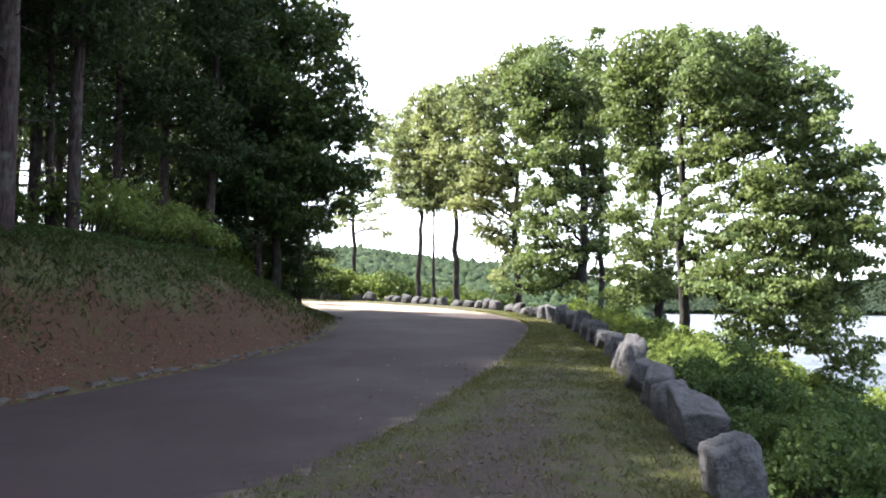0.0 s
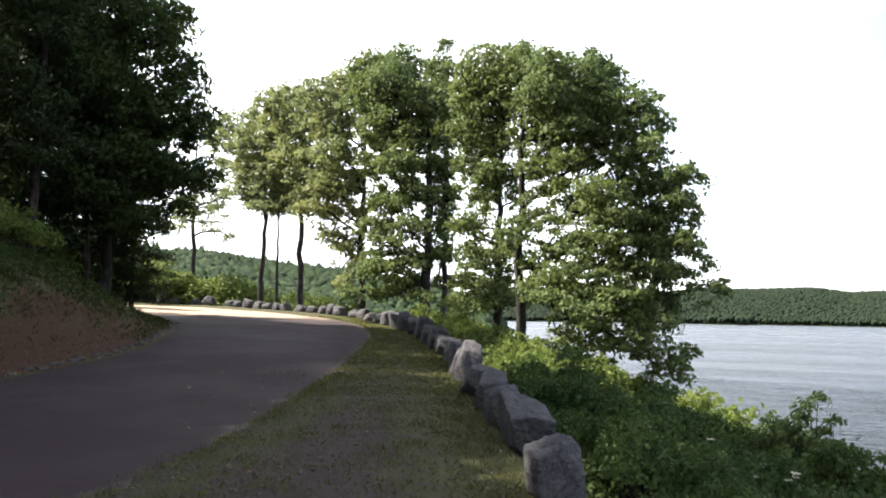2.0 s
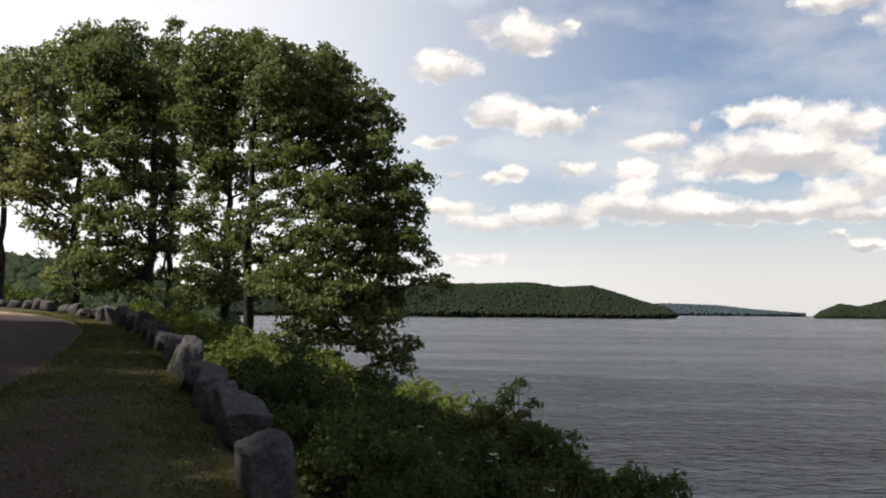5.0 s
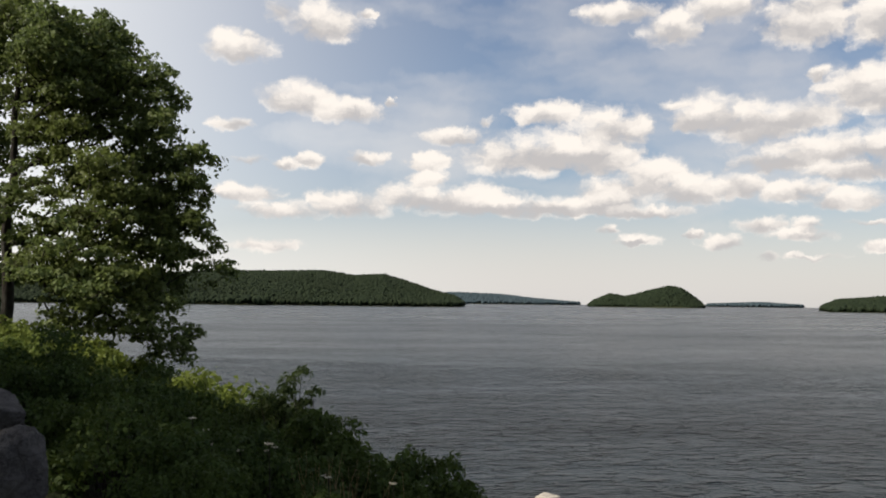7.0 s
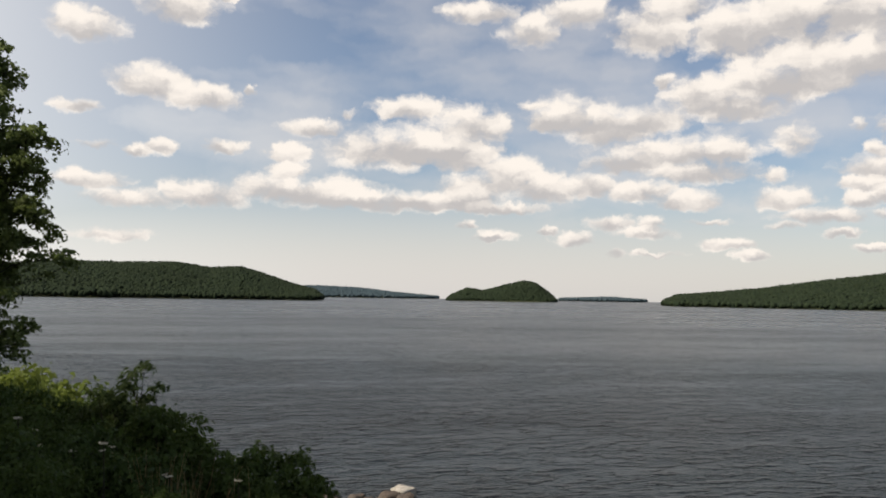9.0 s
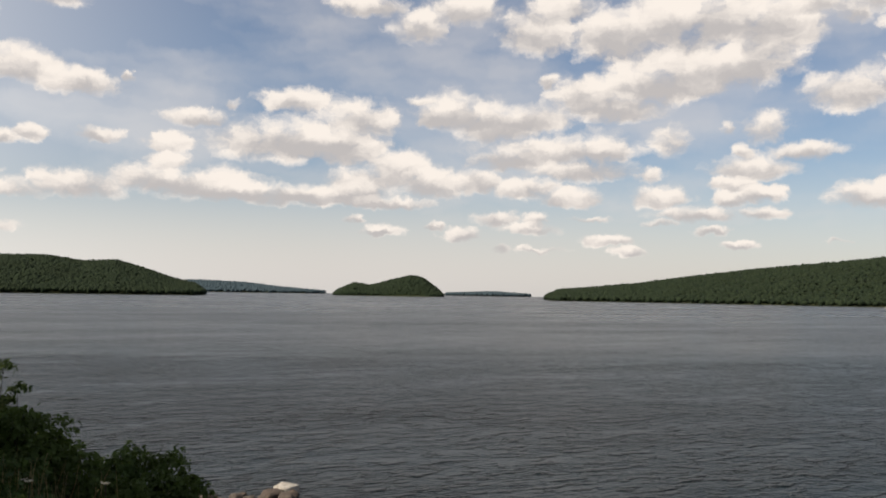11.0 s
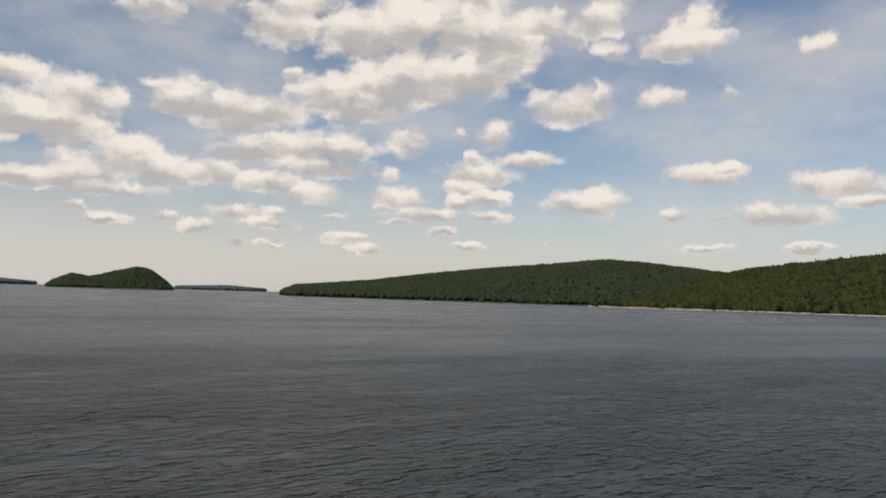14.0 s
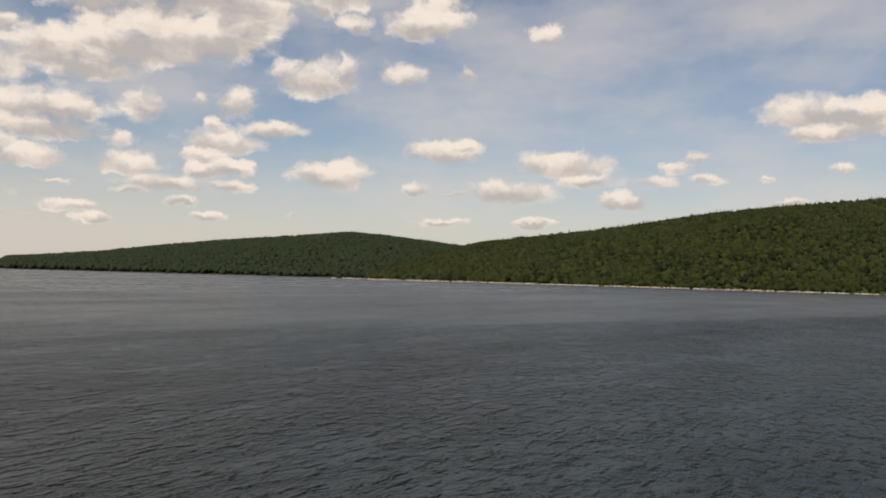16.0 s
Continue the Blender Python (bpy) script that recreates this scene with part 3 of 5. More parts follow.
def build_ground():
    bearings = np.radians(np.concatenate([np.arange(-40, 130, 0.3), np.arange(130, 320, 1.5)]))
    radii = np.concatenate([[0.05], np.arange(0.6, 12, 0.3), np.geomspace(12, 160, 110), np.geomspace(165, 1200, 45), np.geomspace(1240, 4900, 75)])
    R, A = np.meshgrid(radii, bearings, indexing="ij")
    x, y = R * np.sin(A), R * np.cos(A)
    z = land(x, y) - 0.09 * road_bed(x, y)
    me = grid_mesh("ground", np.stack([x, y, z], -1)[:, ::-1], len(radii), len(bearings), True)
    v = np.empty(len(me.vertices) * 3, np.float32)
    me.vertices.foreach_get("co", v)
    vx, vy = v[0::3].astype(float), v[1::3].astype(float)
    k, _ = beside(KERB, vx, vy)
    e, _ = beside(EDGE, vx, vy)
    w, _ = beside(WALL, vx, vy)
    strip = np.clip(e, 0, 9) / np.maximum(e - w, 0.2)          # 0 at the asphalt, 1 at the stones
    worn = np.exp(-((strip - 0.40) / 0.34) ** 2) * np.interp(vy, [-300, 7, 11, 17, 300], [1.0, 0.95, 0.62, 0.3, 0.15])
    weights(me, "gravel", np.where((e > -0.5) & (w < 0), np.maximum(worn, 0.62 * np.exp(-(e / 0.35) ** 2)), 0.0))
    weights(me, "litter", np.where(k < 0, np.interp(-k, [0, 0.2, 1.2, 2.0, 2.8], [0.9, 0.95, 0.8, 0.4, 0.05]) * np.interp(vy, [-300, 19, 27, 300], [1, 1, 0.5, 0.3]), 0.0))
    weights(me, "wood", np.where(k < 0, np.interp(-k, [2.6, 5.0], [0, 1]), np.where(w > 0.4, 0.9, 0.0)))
    return tagged(part("ground", me, EARTH, smooth_shade=True), "grassy verge, brown leaf-littered bank and wooded lake shore", "ground", kind="structure")


def build_road():
    """A ribbon between the kerb and the ragged edge of the verge."""
    def cut(line, n):
        p = np.array([q for q in line if -21 <= q[1] and -61 <= q[0]], float)
        s = np.concatenate([[0], np.cumsum(np.hypot(*np.diff(p, axis=0).T))])
        u = np.linspace(0, s[-1], n)
        return np.stack([np.interp(u, s, p[:, 0]), np.interp(u, s, p[:, 1])], -1)
    n, m = 900, 17
    left, right = cut(KERB, n), cut(EDGE, n)
    wob = 0.07 * np.sin(np.arange(n) * 0.9) + 0.05 * np.sin(np.arange(n) * 2.3 + 1) + 0.09 * np.sin(np.arange(n) * 0.31) + np.random.default_rng(3).normal(0, 0.035, n)
    right[:, 0] += wob + 0.22
    f = (1 - (1 - np.linspace(0, 1, m)) ** 1.6)[None, :, None]
    xy = left[:, None] * (1 - f) + right[:, None] * f
    crown = 0.05 * (1 - (2 * f[..., 0] - 1) ** 2)
    z = grade(xy[..., 1]) + crown - 0.035
    me = grid_mesh("road", np.concatenate([xy, z[..., None]], -1), n, m)
    # beyond the bend the asphalt turns pale tan, which also paints in the sunlight there
    far = (xy[..., 1] - 33.0 + 0.2 * xy[..., 0]) / 3.5
    weights(me, "sunlit_tan", np.clip(far, 0, 1).ravel())
    # earth trodden over the edge from the verge
    wide = np.hypot(*(right - left).T)[:, None] * (1 - f[0, :, 0])[None]
    weights(me, "dirt", np.exp(-(wide / 0.55) ** 2).ravel())
    return tagged(part("road", me, ASPHALT, smooth_shade=True), "worn reddish-grey asphalt park road curving left", "road", kind="structure")


def build_water():
    bearings = np.radians(np.arange(0, 360, 3.0))
    radii = np.concatenate([[5.0], np.geomspace(12, 4950, 40)])
    R, A = np.meshgrid(radii, bearings, indexing="ij")
    v = np.stack([R * np.sin(A), R * np.cos(A), np.full(R.shape, WATER_Z)], -1)
    me = grid_mesh("water", v[:, ::-1], len(radii), len(bearings), True)
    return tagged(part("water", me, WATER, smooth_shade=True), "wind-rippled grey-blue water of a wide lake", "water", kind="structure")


GROUND, ROAD, LAKE = build_ground(), build_road(), build_water()

# ---------------------------------------------------------------- wooded hills across the lake

def unit_ball(level):
    bm = bmesh.new()
    bmesh.ops.create_icosphere(bm, subdivisions=level, radius=1.0)
    v = np.array([p.co[:] for p in bm.verts])
    f = np.array([[q.index for q in t.verts] for t in bm.faces])
    bm.free()
    return v, f


def scatter_crowns(name, hill, az0, az1, count, size, material, label, seed, rows=1.0, pointed=0.25):
    """A wood on a hillside: uneven tree crowns standing close on the slope, one mesh."""
    rng = np.random.default_rng(seed)
    ball, tri = unit_ball(1)
    table, shore, crest, trees = hill
    az = rng.uniform(az0, az1, count)
    e = np.interp(az, [a for a, _ in table], [b for _, b in table], left=-3, right=-3)
    r = shore + (crest * 1.04 - shore) * rng.uniform(0.0, 1.0, count) ** rows
    x, y = r * np.sin(np.radians(az)), r * np.cos(np.radians(az))
    z = hill_height(hill, az, r)
    keep = z > WATER_Z + 0.4
    x, y, z = x[keep], y[keep], z[keep]
    n = len(x)
    s = size * rng.uniform(0.6, 1.25, n)
    tall = np.where(rng.uniform(0, 1, n) < pointed, 1.6, 0.95) * s
    slim = np.where(tall > s * 1.2, 0.62, 1.0) * s
    v = np.repeat(ball[None], n, 0) * (1 + rng.normal(0, 0.22, (n, len(ball), 1)))
    v = v * np.stack([slim, slim, tall], -1)[:, None] + np.stack([x, y, z + trees * rng.uniform(0.8, 1.1, n) - 0.95 * tall], -1)[:, None]
    f = tri[None] + (np.arange(n) * len(ball))[:, None, None]
    me = face_mesh(name, v.reshape(-1, 3), f.reshape(-1, 3))
    return tagged(part(name, me, material, smooth_shade=True), label, "forest", kind="stuff")


scatter_crowns("near_shore_woods", HILLS[0], -26, 15, 10000, 3.3, NEAR_WOODS, "sunlit mixed green woods across a narrow cove", 1, pointed=0.2)
scatter_crowns("lake_shore_woods", HILLS[1], 5, 45, 36000, 3.6, WOODS, "dark green wooded hills along the lake", 2, pointed=0.1)
scatter_crowns("wooded_spit", HILLS[2], 27, 32, 420, 5.5, WOODS, "dark wooded point reaching into the lake", 3)
scatter_crowns("far_woods", HILLS[3], 40, 54, 6500, 7.0, HAZY_WOODS, "hazy blue-grey wooded ridge beyond the lake", 7, pointed=0.0)
scatter_crowns("far_woods", HILLS[5], 58, 68, 5000, 7.0, HAZY_WOODS, "hazy blue-grey wooded ridge beyond the lake", 8, pointed=0.0)
scatter_crowns("island_woods", HILLS[4], 52, 61, 6000, 4.4, WOODS, "dark wooded island with two humps", 4, pointed=0.2)
scatter_crowns("hillside_woods", HILLS[6], 67, 112, 26000, 4.8, WOODS, "long dark green wooded hill above the water", 5, pointed=0.12)
scatter_crowns("shoreside_woods", HILLS[7], 90, 127, 15000, 6.6, SHORE_WOODS, "dense green woods on a steep hill by the shore", 6, pointed=0.42)


def ridge_firs():
    """Pointed firs that stand out of the wood along the crest of the near hill."""
    rng = np.random.default_rng(78)
    table, shore, crest, trees = HILLS[7]
    n, k = 520, 7
    az = rng.uniform(101, 127, n)
    r = crest * rng.uniform(0.86, 1.02, n)
    z = hill_height(HILLS[7], az, r) + trees * 0.2
    h, w = rng.uniform(7, 15, n), rng.uniform(1.6, 2.9, n)
    a = np.linspace(0, 2 * math.pi, k, endpoint=False)
    ring = np.stack([np.cos(a), np.sin(a), np.zeros(k)], -1)
    foot = np.stack([r * np.sin(np.radians(az)), r * np.cos(np.radians(az)), z], -1)
    low = foot[:, None] + ring[None] * w[:, None, None] * rng.uniform(0.7, 1.2, (n, k, 1))
    mid = foot[:, None] + ring[None] * (0.55 * w)[:, None, None] * rng.uniform(0.6, 1.2, (n, k, 1)) + np.array([0, 0, 0.5]) * h[:, None, None]
    tip = foot[:, None] + np.array([0, 0, 1.0]) * h[:, None, None]
    v = np.concatenate([low, mid, tip], 1)
    j = np.arange(k)
    jn = (j + 1) % k
    f = np.concatenate([np.stack([j, jn, jn + k], -1), np.stack([j, jn + k, j + k], -1), np.stack([j + k, jn + k, np.full(k, 2 * k)], -1)])
    f = f[None] + (np.arange(n) * (2 * k + 1))[:, None, None]
    tagged(part("ridge_firs", face_mesh("ridge_firs", v.reshape(-1, 3), f.reshape(-1, 3)), WOODS), "pointed dark firs along the crest of the wooded hill", "forest", kind="stuff")


ridge_firs()


def shore_rocks():
    """Pale rocks at the waterline under the wooded hill, too small to tell apart."""
    rng = np.random.default_rng(77)
    ball, tri = unit_ball(1)
    n = 1500
    az = rng.uniform(88.5, 127, n)
    keep = (rng.uniform(0, 1, n) < 0.3 + 0.7 * (np.sin(az * 2.1) * np.sin(az * 5.3 + 1) > -0.15))
    az = az[keep]
    n = len(az)
    r = 1300 + rng.uniform(0, 14, n)
    c = np.stack([r * np.sin(np.radians(az)), r * np.cos(np.radians(az)), np.full(n, WATER_Z + 0.7)], -1)
    s = rng.uniform(0.5, 1.7, n)[:, None] * np.array([1.8, 1.8, 0.8])
    v = np.repeat(ball[None], n, 0) * (1 + rng.normal(0, 0.18, (n, len(ball), 1))) * s[:, None] + c[:, None]
    f = tri[None] + (np.arange(n) * len(ball))[:, None, None]
    me = face_mesh("shore_rocks", v.reshape(-1, 3), f.reshape(-1, 3))
    tagged(part("shore_rocks", me, SHORE_ROCK), "pale rocks along the far waterline", "rocks", kind="stuff")


shore_rocks()


# ---------------------------------------------------------------- plants
def tube(verts, faces, pts, radii, sides=6):
    """Adds a tapering limb along pts to a growing list of rings."""
    pts, radii = np.asarray(pts, float), np.asarray(radii, float)
    base = len(verts)
    n = len(pts)
    t = np.gradient(pts, axis=0)
    t /= np.linalg.norm(t, axis=1, keepdims=True) + 1e-9
    u = np.cross(t, (0.31, 0.95, 0.1))
    u /= np.linalg.norm(u, axis=1, keepdims=True) + 1e-9
    w = np.cross(t, u)
    ring = np.linspace(0, 2 * math.pi, sides, endpoint=False)[None, :, None]
    verts.extend((pts[:, None] + radii[:, None, None] * (np.cos(ring) * u[:, None] + np.sin(ring) * w[:, None])).reshape(-1, 3))
    i, j = np.meshgrid(np.arange(n - 1) * sides + base, np.arange(sides), indexing="ij")
    jn = (j + 1) % sides
    faces.extend(np.stack([i + j, i + jn, i + jn + sides, i + j + sides], -1).reshape(-1, 4))


def bend(a, b, rng, n=6, sag=0.12, wobble=0.025):
    """A slightly crooked way from a to b."""
    a, b = np.asarray(a, float), np.asarray(b, float)
    f = np.linspace(0, 1, n)[:, None]
    d = np.linalg.norm(b - a)
    mid = rng.normal(0, sag * d, 3)
    mid[2] = abs(mid[2]) * 0.8
    wob = rng.normal(0, wobble * d, (n, 3)) * np.sin(f * math.pi)
    return a * (1 - f) + b * f + mid * (4 * f * (1 - f)) * 0.5 + wob


def leaves(name, where, size, rng, up=0.5, slim=0.5, jitter=0.35, facing=None):
    """A mesh of single leaves, each a folded diamond with its own tilt."""
    n = len(where)
    nrm = rng.normal(0, 1, (n, 3))
    if facing is None:
        nrm[:, 2] = np.abs(nrm[:, 2]) + up
    else:
        nrm = 0.8 * nrm + facing + (0, 0, up)
    nrm /= np.linalg.norm(nrm, axis=1, keepdims=True)
    u = np.cross(nrm, rng.normal(0, 1, (n, 3)))
    u /= np.linalg.norm(u, axis=1, keepdims=True) + 1e-9
    w = np.cross(nrm, u)
    s = (size * rng.uniform(1 - jitter, 1 + jitter, n))[:, None]
    droop = np.array([0, 0, -0.25]) * s
    a, c = where - u * s * 0.5, where + u * s * 0.5 + droop
    b, d = where + w * s * slim * 0.5 + nrm * s * 0.1, where - w * s * slim * 0.5 + nrm * s * 0.1
    v = np.stack([a, b, c, d], 1).reshape(-1, 3)
    q = np.arange(n * 4).reshape(n, 4)
    return face_mesh(name, v, q)


def tuft(centre, reach, count, rng):
    """Places and directions of the leaves of one rounded tuft, close on its upper side and open below."""
    u = rng.normal(0, 1, (count, 3))
    u[:, 2] = np.where(rng.uniform(0, 1, count) < 0.8, np.abs(u[:, 2]), u[:, 2])
    u /= np.linalg.norm(u, axis=1, keepdims=True)
    far = rng.uniform(0.35, 1.0, (count, 1)) ** 0.6 * reach * (1 + 0.22 * np.sin(5 * u[:, :1] + 4 * u[:, 1:2] + centre[0] * 9))
    return centre + u * far * (1.0, 1.0, 0.75), u


def spread(lobes, gap, density, filler, rng):
    """Tuft centres inside the boughs, none nearer to another than gap, and a few loose ones between neighbouring boughs."""
    cells, kept = {}, []

    def settle(p):
        k = np.floor(p * (1, 1, 1.4) / gap).astype(int)
        for i in (-1, 0, 1):
            for j in (-1, 0, 1):
                for l in (-1, 0, 1):
                    for q in cells.get((k[0] + i, k[1] + j, k[2] + l), ()):
                        if (p[0] - q[0]) ** 2 + (p[1] - q[1]) ** 2 + 1.96 * (p[2] - q[2]) ** 2 < gap * gap:
                            return
        cells.setdefault(tuple(k), []).append(p)
        kept.append(p)

    for centre, out, rh, rv in lobes:
        n = int(density * (8 if rv > 0.28 else 16) * rh * rh * rv / gap ** 3) + 5
        q = rng.normal(0, 1, (n, 3))
        q *= rng.uniform(0.05, 1.0, (n, 1)) ** 0.4 / np.linalg.norm(q, axis=1, keepdims=True)
        q = q * (rh, rh, rv)
        # boughs reach further along the line that runs out from the first eye
        q = q + out * (q @ out)[:, None] * (1.0 if rv > 0.28 else 1.4) + centre
        for p in q:
            settle(p)
    inner = np.array(kept)
    for _ in range(int(filler * len(inner))):
        a = inner[rng.integers(len(inner))]
        near = inner[np.linalg.norm((inner - a) * (1, 1, 0.8), axis=1) < 2.6 * (gap / 0.3) ** 0.5]
        b = near[rng.integers(len(near))]
        settle(a + (b - a) * rng.uniform(0.3, 0.7))
    return np.array(kept)


def branching(stem, tips, fork, rng):
    """Grows twigs and limbs from the stem to every tip: each way leaves the nearest wood below it."""
    parent, root, chains = [max(i - 1, 0) for i in range(len(stem))], list(range(len(stem))), []
    room = len(stem) + 40 * len(tips)
    grid, far, shut = np.zeros((room, 3)), np.zeros(room), np.zeros(room, bool)
    m = len(stem)
    grid[:m], shut[:m] = stem, stem[:, 2] < fork
    order = np.argsort([np.linalg.norm(stem - p, axis=1).min() for p in tips])
    for p in tips[order]:
        d = np.linalg.norm(grid[:m] - p, axis=1)
        cost = d + 0.28 * far[:m] + 0.9 * np.maximum(0, grid[:m, 2] - p[2] + 0.25 * d) + 1e6 * shut[:m]
        j = int(cost.argmin())
        a, gap = grid[j], d[j]
        n = min(max(3, int(gap / 0.35) + 1), 39)
        before = a - grid[parent[j]]
        before = before / (np.linalg.norm(before) + 1e-6)
        if j < len(stem):
            before = before * 0.5
        c = a + (before * 0.8 + (p - a) / (gap + 1e-6) + (0, 0, 0.18)) * 0.3 * gap
        f = np.linspace(0, 1, n + 1)[1:, None]
        grid[m:m + n] = (1 - f) ** 2 * a + 2 * f * (1 - f) * c + f * f * p + rng.normal(0, 0.03 * min(gap, 1.5), (n, 3)) * (1 - f)
        far[m:m + n] = far[j] + gap * f[:, 0]
        parent += [j] + list(range(m, m + n - 1))
        root += [root[j]] * n
        chains.append([j] + list(range(m, m + n)))
        m += n
    load = np.zeros(len(parent))
    for ch in chains:
        load[ch[-1]] = 1
    for i in range(len(parent) - 1, len(stem) - 1, -1):
        load[parent[i]] += load[i]
    return grid, chains, root, load


def broad_tree(name, label, foot, lobes, trunk_r, leaf, leaf_mat, seed, per_tuft=44, reach=0.34, fork=0.3, lean=(0, 0), density=1.0, filler=0.9, head=0.9):
    """An old broad-leaved tree: a trunk, limbs that fork again and again, and leaves in rounded tufts with gaps between."""
    rng = np.random.default_rng(seed)
    x, y = foot
    z = ground_z(x, y) - 0.1
    root = new(name)
    root.location = (x, y, z)
    base = np.array([x, y, z])
    away = [np.array([math.sin(radians(a)), math.cos(radians(a)), 0.0]) for a, _, _, _, _ in lobes]
    lobes = [(np.array(spot(a, e, d)) - base, o, max(rh - 0.15 * reach, 0.5 * rh), max(1.15 * rv - 0.15 * reach, 0.5 * rv)) for (a, e, d, rh, rv), o in zip(lobes, away)]
    top = max(c[2] for c, _, _, _ in lobes)
    stem = bend((0, 0, 0), (lean[0], lean[1], top * head), rng, 16, 0.012, 0.006)
    stem[0] = 0
    tips = spread(lobes, reach * 1.05, density, filler, rng)
    places, chains, roots, load = branching(stem, tips, fork * top, rng)
    v, f = [], []
    tube(v, f, stem, [trunk_r * (1.45 if i == 0 else 1.0) * (1 - 0.80 * i / 15) for i in range(16)], 9)
    part("trunk", face_mesh("trunk", v, f), OAK_BARK, root, smooth_shade=True)
    thin = 1.4 * trunk_r / math.sqrt(len(tips))
    limbs = {}
    for ch in chains:
        limbs.setdefault(roots[ch[0]], []).append(ch)
    for node, own in sorted(limbs.items()):
        v, f = [], []
        cap = trunk_r * (1 - 0.80 * node / 15) * 0.72
        for ch in own:
            r = np.clip(thin * np.sqrt(load[ch]), 0.007, cap)
            r[0] = r[1]
            tube(v, f, places[ch], r, 5)
        part("limb", face_mesh("limb", v, f), OAK_BARK, root, smooth_shade=True)
    where, facing = zip(*[tuft(p, reach * rng.uniform(0.75, 1.3), int(per_tuft * rng.uniform(0.7, 1.3)), rng) for p in tips])
    part("crown", leaves("crown", np.concatenate(where), leaf, rng, 0.35, 0.66, facing=np.concatenate(facing)), leaf_mat, root)
    return tagged(root, label, "tree", group="broad-leaved trees by the lake")


def pine_mesh(seed, h, bare, reach, leaf=0.32, tufts=7, per=20, limbs=6):
    """Meshes of a tall pine: straight trunk, whorls of level branches, tufts of needles."""
    rng = np.random.default_rng(seed)
    v, f = [], []
    stem = bend((0, 0, -0.3), (rng.normal(0, 0.3), rng.normal(0, 0.3), h), rng, 12, 0.004, 0.003)
    tube(v, f, stem, [0.17 * (h / 15) * (1 - 0.85 * i / 11) for i in range(12)], 8)
    trunk = face_mesh("trunk", v, f)
    v, f, spots = [], [], []
    z = bare
    while z < h:
        share = (z - bare) / (h - bare)
        wide = reach * (1 - share) ** 0.6 * rng.uniform(0.8, 1.1) * min(1, 0.65 + share * 2)
        start = np.array([np.interp(z, stem[:, 2], stem[:, 0]), np.interp(z, stem[:, 2], stem[:, 1]), z])
        for k in range(limbs):
            a = rng.uniform(0, 2 * math.pi)
            length = wide * rng.uniform(0.55, 1.1)
            end = start + np.array([math.cos(a) * length, math.sin(a) * length, rng.uniform(-0.25, 0.25) * length])
            br = bend(start, end, rng, 5, 0.05)
            tube(v, f, br, [0.045, 0.035, 0.025, 0.017, 0.008], 4)
            for q in np.linspace(0.35, 1.0, tufts):
                p = start * (1 - q) + end * q
                spots.append(p + rng.normal(0, 1, (per, 3)) * (0.32, 0.32, 0.17))
        z += rng.uniform(0.45, 0.75)
    for _ in range(int(bare * 3)):
        zz = rng.uniform(1.2, bare)
        a = rng.uniform(0, 2 * math.pi)
        s = np.array([np.interp(zz, stem[:, 2], stem[:, 0]), np.interp(zz, stem[:, 2], stem[:, 1]), zz])
        tube(v, f, bend(s, s + np.array([math.cos(a), math.sin(a), 0.1]) * rng.uniform(0.5, 1.6), rng, 4, 0.08), [0.02, 0.015, 0.01, 0.005], 4)
    return trunk, face_mesh("branches", v, f), leaves("crown", np.concatenate(spots), leaf, rng, 0.3, 0.36)


def pine(meshes, x, y, turn, scale, label="tall dark pine with a bare lower trunk on the bank"):
    root = new("pine_tree")
    root.matrix_basis = Matrix.Translation((x, y, ground_z(x, y) - 0.05)) @ Matrix.Rotation(turn, 4, "Z") @ Matrix.Diagonal((scale, scale, scale, 1))
    for n, me, mat in zip(("trunk", "branch_whorl", "crown"), meshes, (PINE_BARK, PINE_BARK, PINE_LEAF)):
        tagged(part(n, me, mat, root, smooth_shade=n != "crown"), kind="" if n == "trunk" else "stuff")
    return tagged(root, label, "tree", group="pines on the bank")


def bush_mesh(seed, rx, h, leaf, count, up=0.6, slim=0.6, canes=34, reach=0.24):
    """Arching canes, each ending in rounded tufts of leaves, with dark gaps between them."""
    rng = np.random.default_rng(seed)
    v, f = [], []
    where, facing = [], []
    for _ in range(canes):
        a, q = rng.uniform(0, 2 * math.pi), math.sqrt(rng.uniform(0, 1))
        tip = np.array([math.cos(a) * rx * q, math.sin(a) * rx * q, h * (1 - 0.70 * q * q) * rng.uniform(0.72, 1.12)])
        foot = np.array([math.cos(a) * rx * q * 0.35, math.sin(a) * rx * q * 0.35, -0.15])
        way = bend(foot, tip, rng, 5, 0.10)
        tube(v, f, way, [0.012, 0.010, 0.008, 0.006, 0.003], 4)
        for p, k in ((way[4], 0.6), (way[3], 0.4)):
            w, u = tuft(p, reach * rng.uniform(0.7, 1.3), int(count / canes * k), rng)
            where.append(w)
            facing.append(u)
    stems = face_mesh("stem", v, f)
    return stems, leaves("foliage", np.concatenate(where), leaf, rng, up * 0.6, slim, facing=np.concatenate(facing))


def bush(meshes, x, y, turn, scale, mat, label, name="bramble_bush", group="bushes outside the stones", sink=0.0):
    root = new(name)
    root.matrix_basis = Matrix.Translation((x, y, ground_z(x, y) - sink)) @ Matrix.Rotation(turn, 4, "Z") @ Matrix.Diagonal((scale, scale, scale, 1))
    part("stem", meshes[0], OAK_BARK, root)
    part("foliage", meshes[1], mat, root)
    return tagged(root, label, "bush", group=group)


def over_ground(az, d):
    return (d * math.sin(radians(az)), d * math.cos(radians(az)))


